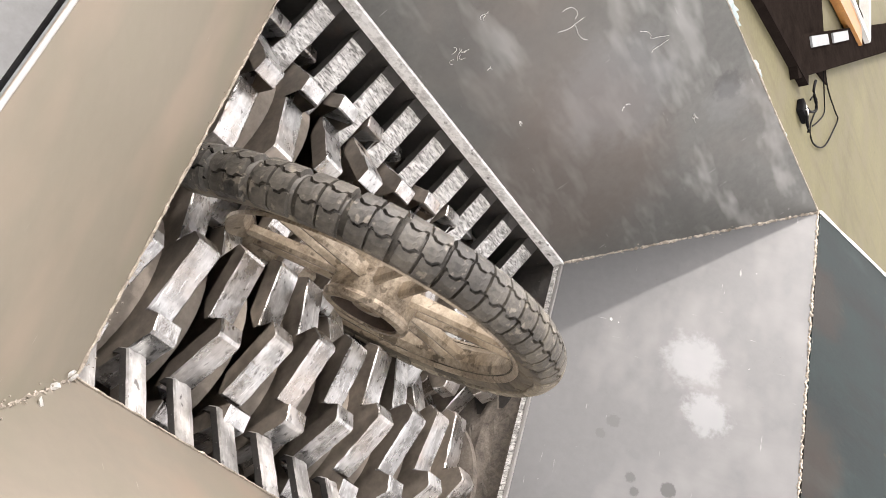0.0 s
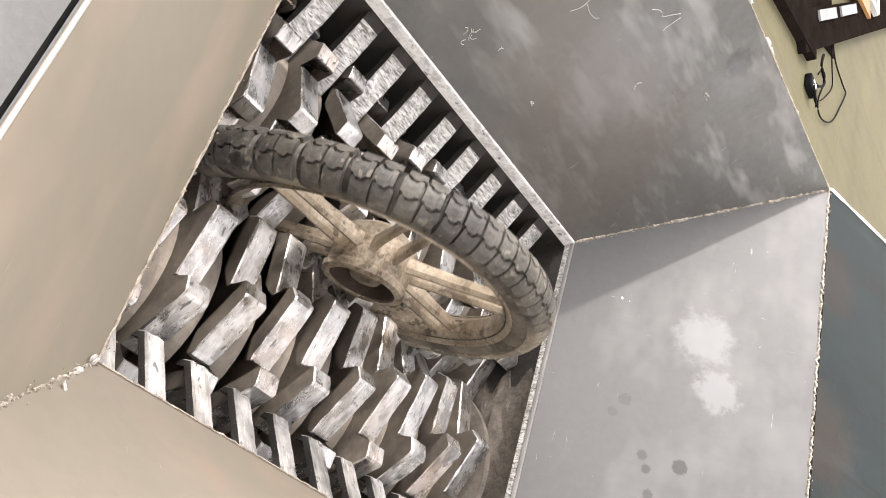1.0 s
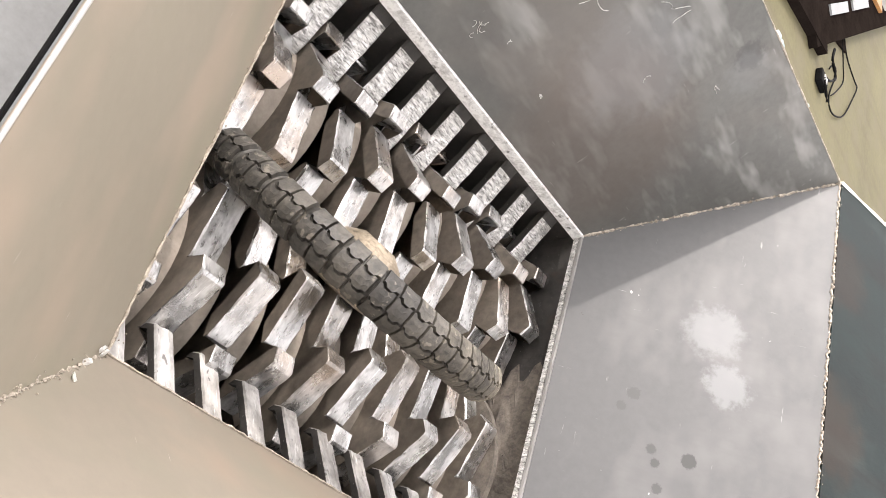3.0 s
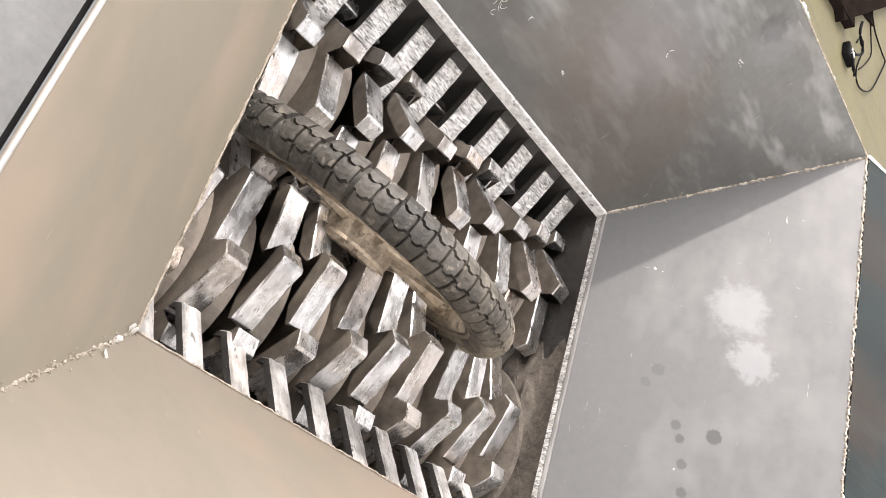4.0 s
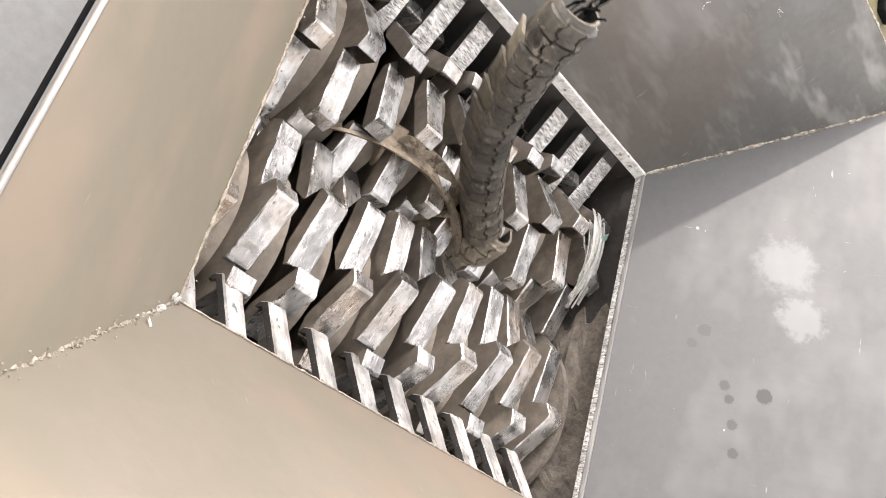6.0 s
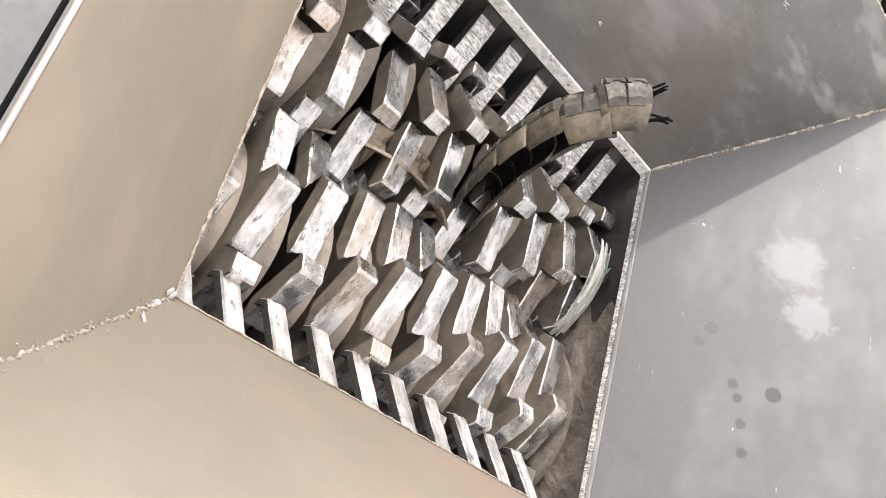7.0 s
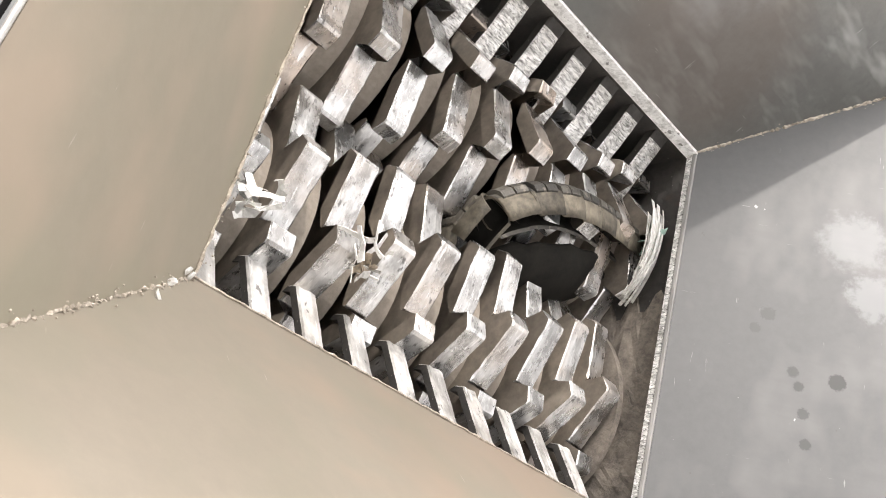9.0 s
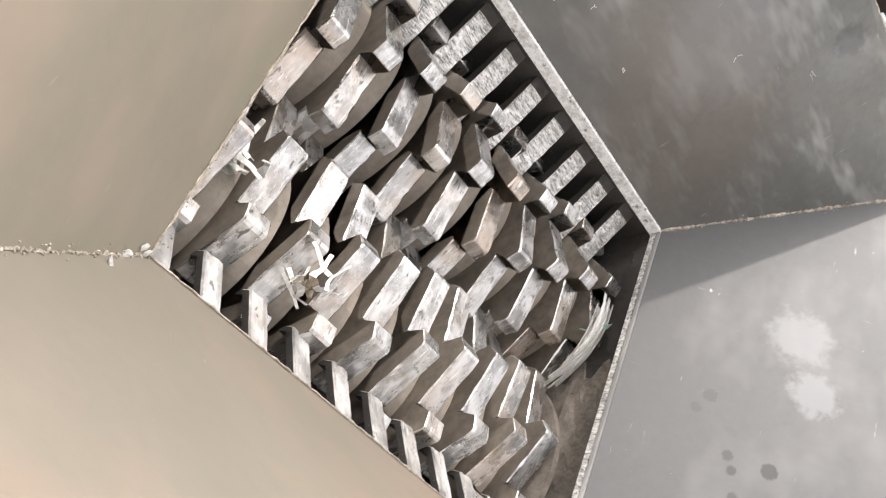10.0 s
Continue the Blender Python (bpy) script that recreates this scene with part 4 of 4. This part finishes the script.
strip(8.3, (0.1, 1, -0.3), (0.543, 0.368, -0.195), (0.521, 0.396, -0.135), (0.548, 0.425, -0.090), (0.657, 0.479, -0.060), (0.790, 0.517, -0.060), (0.885, 0.523, -0.075))
strip(8.5, (0.1, 1, -0.3), (0.455, 0.341, -0.230), (0.460, 0.351, -0.130), (0.473, 0.384, -0.090), (0.537, 0.430, -0.070), (0.657, 0.474, -0.070), (0.810, 0.495, -0.100))
strip(9.0, (0.1, 1, -0.3), (0.455, 0.324, -0.240), (0.460, 0.334, -0.140), (0.464, 0.368, -0.100), (0.548, 0.435, -0.080), (0.676, 0.489, -0.090), (0.834, 0.525, -0.120))
strip(9.5, (0.1, 1, -0.3), (0.504, 0.347, -0.280), (0.509, 0.357, -0.180), (0.492, 0.375, -0.140), (0.522, 0.404, -0.120), (0.608, 0.447, -0.130), (0.722, 0.485, -0.170))
strip(10.0, (-0.2, 0.4, 1), (0.612, 0.416, -0.450), (0.632, 0.426, -0.360), (0.712, 0.446, -0.330), (0.812, 0.466, -0.360))
NEAR_TURN = [(0, -1.0), (1, 43.5), (2.5, 103.5), (4.0, 155), (4.5, 173.4), (4.8, 185.5), (5.5, 216), (5.6, 221), (7.5, 297.5), (8.0, 316.5), (8.3, 332), (8.8, 350), (9.0, 357.3), (10, 401)]
FAR_TURN = [(0, 8.4), (0.3, 0), (0.6, -8), (1.0, -18.4), (2.0, -47.8), (2.5, -61), (2.7, -67), (3.8, -97.8), (4.0, -101.5), (4.8, -124.5), (5.2, -135.3), (5.7, -147.3), (6.8, -180.7), (7.5, -200.2), (8.0, -213), (8.8, -235.5), (9.0, -240.5), (10, -266.5)]


def wheel_axes(bearing, rise):
    b, r = radians(bearing), radians(rise)
    n = Vector((math.cos(b) * math.cos(r), math.sin(b) * math.cos(r), math.sin(r)))
    ex = -n.cross(Vector((0, 0, 1))).normalized()
    ez = -n.cross(-ex)
    return n, ex, ez


def basis(x, y, z, at):
    m = Matrix((x, y, z)).transposed().to_4x4()
    m.translation = at
    return m


def wheel_pose(row):
    n, ex, ez = wheel_axes(row[4], row[5])
    return basis(ex, -n, ez, row[1:4])


def on_line(points, s):
    """Place and direction s metres along a line; before its start the line runs down."""
    if s < 0:
        return points[0] + Vector((0, 0, s)), Vector((0, 0, 1))
    for a, b in zip(points, points[1:]):
        d = (b - a).length
        if s <= d:
            return a.lerp(b, s / d), (b - a).normalized()
        s -= d
    d = (points[-1] - points[-2]).normalized()
    return points[-1] + d * s, d


def smooth_line(points):
    out = []
    for i in range(len(points) - 1):
        p0, p1, p2, p3 = (points[max(0, min(len(points) - 1, i + k))] for k in (-1, 0, 1, 2))
        for s in range(6):
            u = s / 6
            out.append(0.5 * (2 * p1 + (p2 - p0) * u + (2 * p0 - 5 * p1 + 4 * p2 - p3) * u * u + (3 * p1 - p0 - 3 * p2 + p3) * u ** 3))
    return out + [points[-1]]


def motions():
    # shafts turn their tops towards each other
    turned = lambda x, a: Matrix.Translation(x) @ Matrix.Rotation(radians(a), 4, "X")
    walk(near_shaft, [(t, turned((0, NEAR_Y, AXIS_Z), -a)) for t, a in NEAR_TURN])
    walk(far_shaft, [(t, turned((0, FAR_Y, AXIS_Z), -a)) for t, a in FAR_TURN])
    walk(wheel, [(r[0], wheel_pose(r)) for r in WHEEL + RIM_LATE])
    rides = lambda *rows: [(t, pose(x, y, z, a, 0.6 * a, 0)) for t, x, y, z, a in rows]
    walk(knot, rides((0, 0.17, 0.1, -0.55, 0), (6.4, 0.17, 0.1, -0.55, 0), (7.3, 0.165, 0.06, -0.10, 20), (7.7, 0.184, 0.07, -0.07, 40), (8.0, 0.214, 0.064, -0.065, 60), (8.3, 0.2, 0.106, -0.06, 85), (8.6, 0.209, 0.14, -0.055, 110), (9.0, 0.232, 0.15, -0.055, 130), (9.6, 0.21, 0.11, -0.06, 150), (10, 0.22, 0.13, -0.06, 170)))
    walk(wound, rides((0, 0.84, 0.5, -0.5, 0), (4.5, 0.84, 0.5, -0.5, 0), (5.0, 0.83, 0.55, -0.085, 2), (5.7, 0.825, 0.545, -0.075, 0), (6.8, 0.83, 0.47, -0.075, 14), (7.5, 0.83, 0.45, -0.08, 17), (8.3, 0.83, 0.47, -0.07, 14), (9.0, 0.83, 0.51, -0.06, 6), (10, 0.83, 0.46, -0.075, 15)))
    walk(flakes, rides((0, 0.05, 0.16, -0.56, 0), (6.5, 0.05, 0.16, -0.56, 0), (7.6, 0.05, 0.13, -0.12, 15), (8.2, 0.05, 0.15, -0.075, 30), (9.0, 0.06, 0.15, -0.07, 50), (9.5, 0.06, 0.19, -0.08, 60), (10, 0.07, 0.22, -0.10, 75)))
    laid = lambda *rows: [(t, pose(x, y, z, a, 0, b)) for t, x, y, z, a, b in rows]
    walk(hollow_leaf, laid((0, 0.64, 0.36, -0.56, 30, 20), (7.5, 0.64, 0.36, -0.56, 30, 20), (8.1, 0.66, 0.36, -0.22, 34, 20), (8.4, 0.66, 0.385, -0.145, 38, 20), (8.6, 0.66, 0.385, -0.145, 40, 22), (9.0, 0.68, 0.385, -0.15, 42, 24), (9.5, 0.65, 0.37, -0.19, 46, 26), (10, 0.66, 0.37, -0.30, 50, 26)))
    lines = [(t, o, smooth_line(p)) for t, o, p in STRIP]
    chain = 16
    step = 2 * math.pi * MID / SECTIONS * 1.06
    for k, ob in sections.items():
        phi = 2 * math.pi * (k - 0.5) / SECTIONS
        rows = []
        for r in WHEEL + ([] if k < chain else RIM_LATE):
            n, ex, ez = wheel_axes(r[4], r[5])
            loose = k < 17 and r[0] < 5.3             # the tyre hangs loose from the rim on one side

            def place(a):
                sag = (max(0.0, math.degrees(a) - 115) / 60) ** 2 if loose else 0.0
                return Vector(r[1:4]) + (ex * math.cos(a) + ez * math.sin(a)) * MID + (ex * -0.02 - ez * 0.04 if r[0] < 4.4 else ex * -0.05 + ez * 0.04) * sag

            along = (place(phi + 0.1) - place(phi - 0.1)).normalized()
            rows.append((r[0], basis(along, n, along.cross(n), place(phi))))
        if k < chain:
            for t, hint, line in lines:
                total = sum((b - a).length for a, b in zip(line, line[1:]))
                at, along = on_line(line, total - (chain - k - 0.5) * step)
                out = (hint - along * hint.dot(along)).normalized()
                rows.append((t, basis(along, out.cross(along), out, at)))
        walk(ob, rows)


hopper()
chute_plate()
chamber()
combs()
near_shaft = cutter_shaft(NEAR_Y, [(k, NEAR_X + PITCH * k, 12.1 * (k - 5)) for k in range(10)], 1, "bright worn cutter shaft of toothed steel discs")
far_shaft = cutter_shaft(FAR_Y, [(k, FAR_X + PITCH * k, 11.8 * (k - 4)) for k in range(-1, 10)], -1, "bright worn cutter shaft of toothed steel discs")
_, sections = tyre()
wheel = alloy_wheel()
knot, wound, flakes = scraps()
hollow_leaf = rubber_flap()
surroundings()
skid_frame()
cable()
motions()
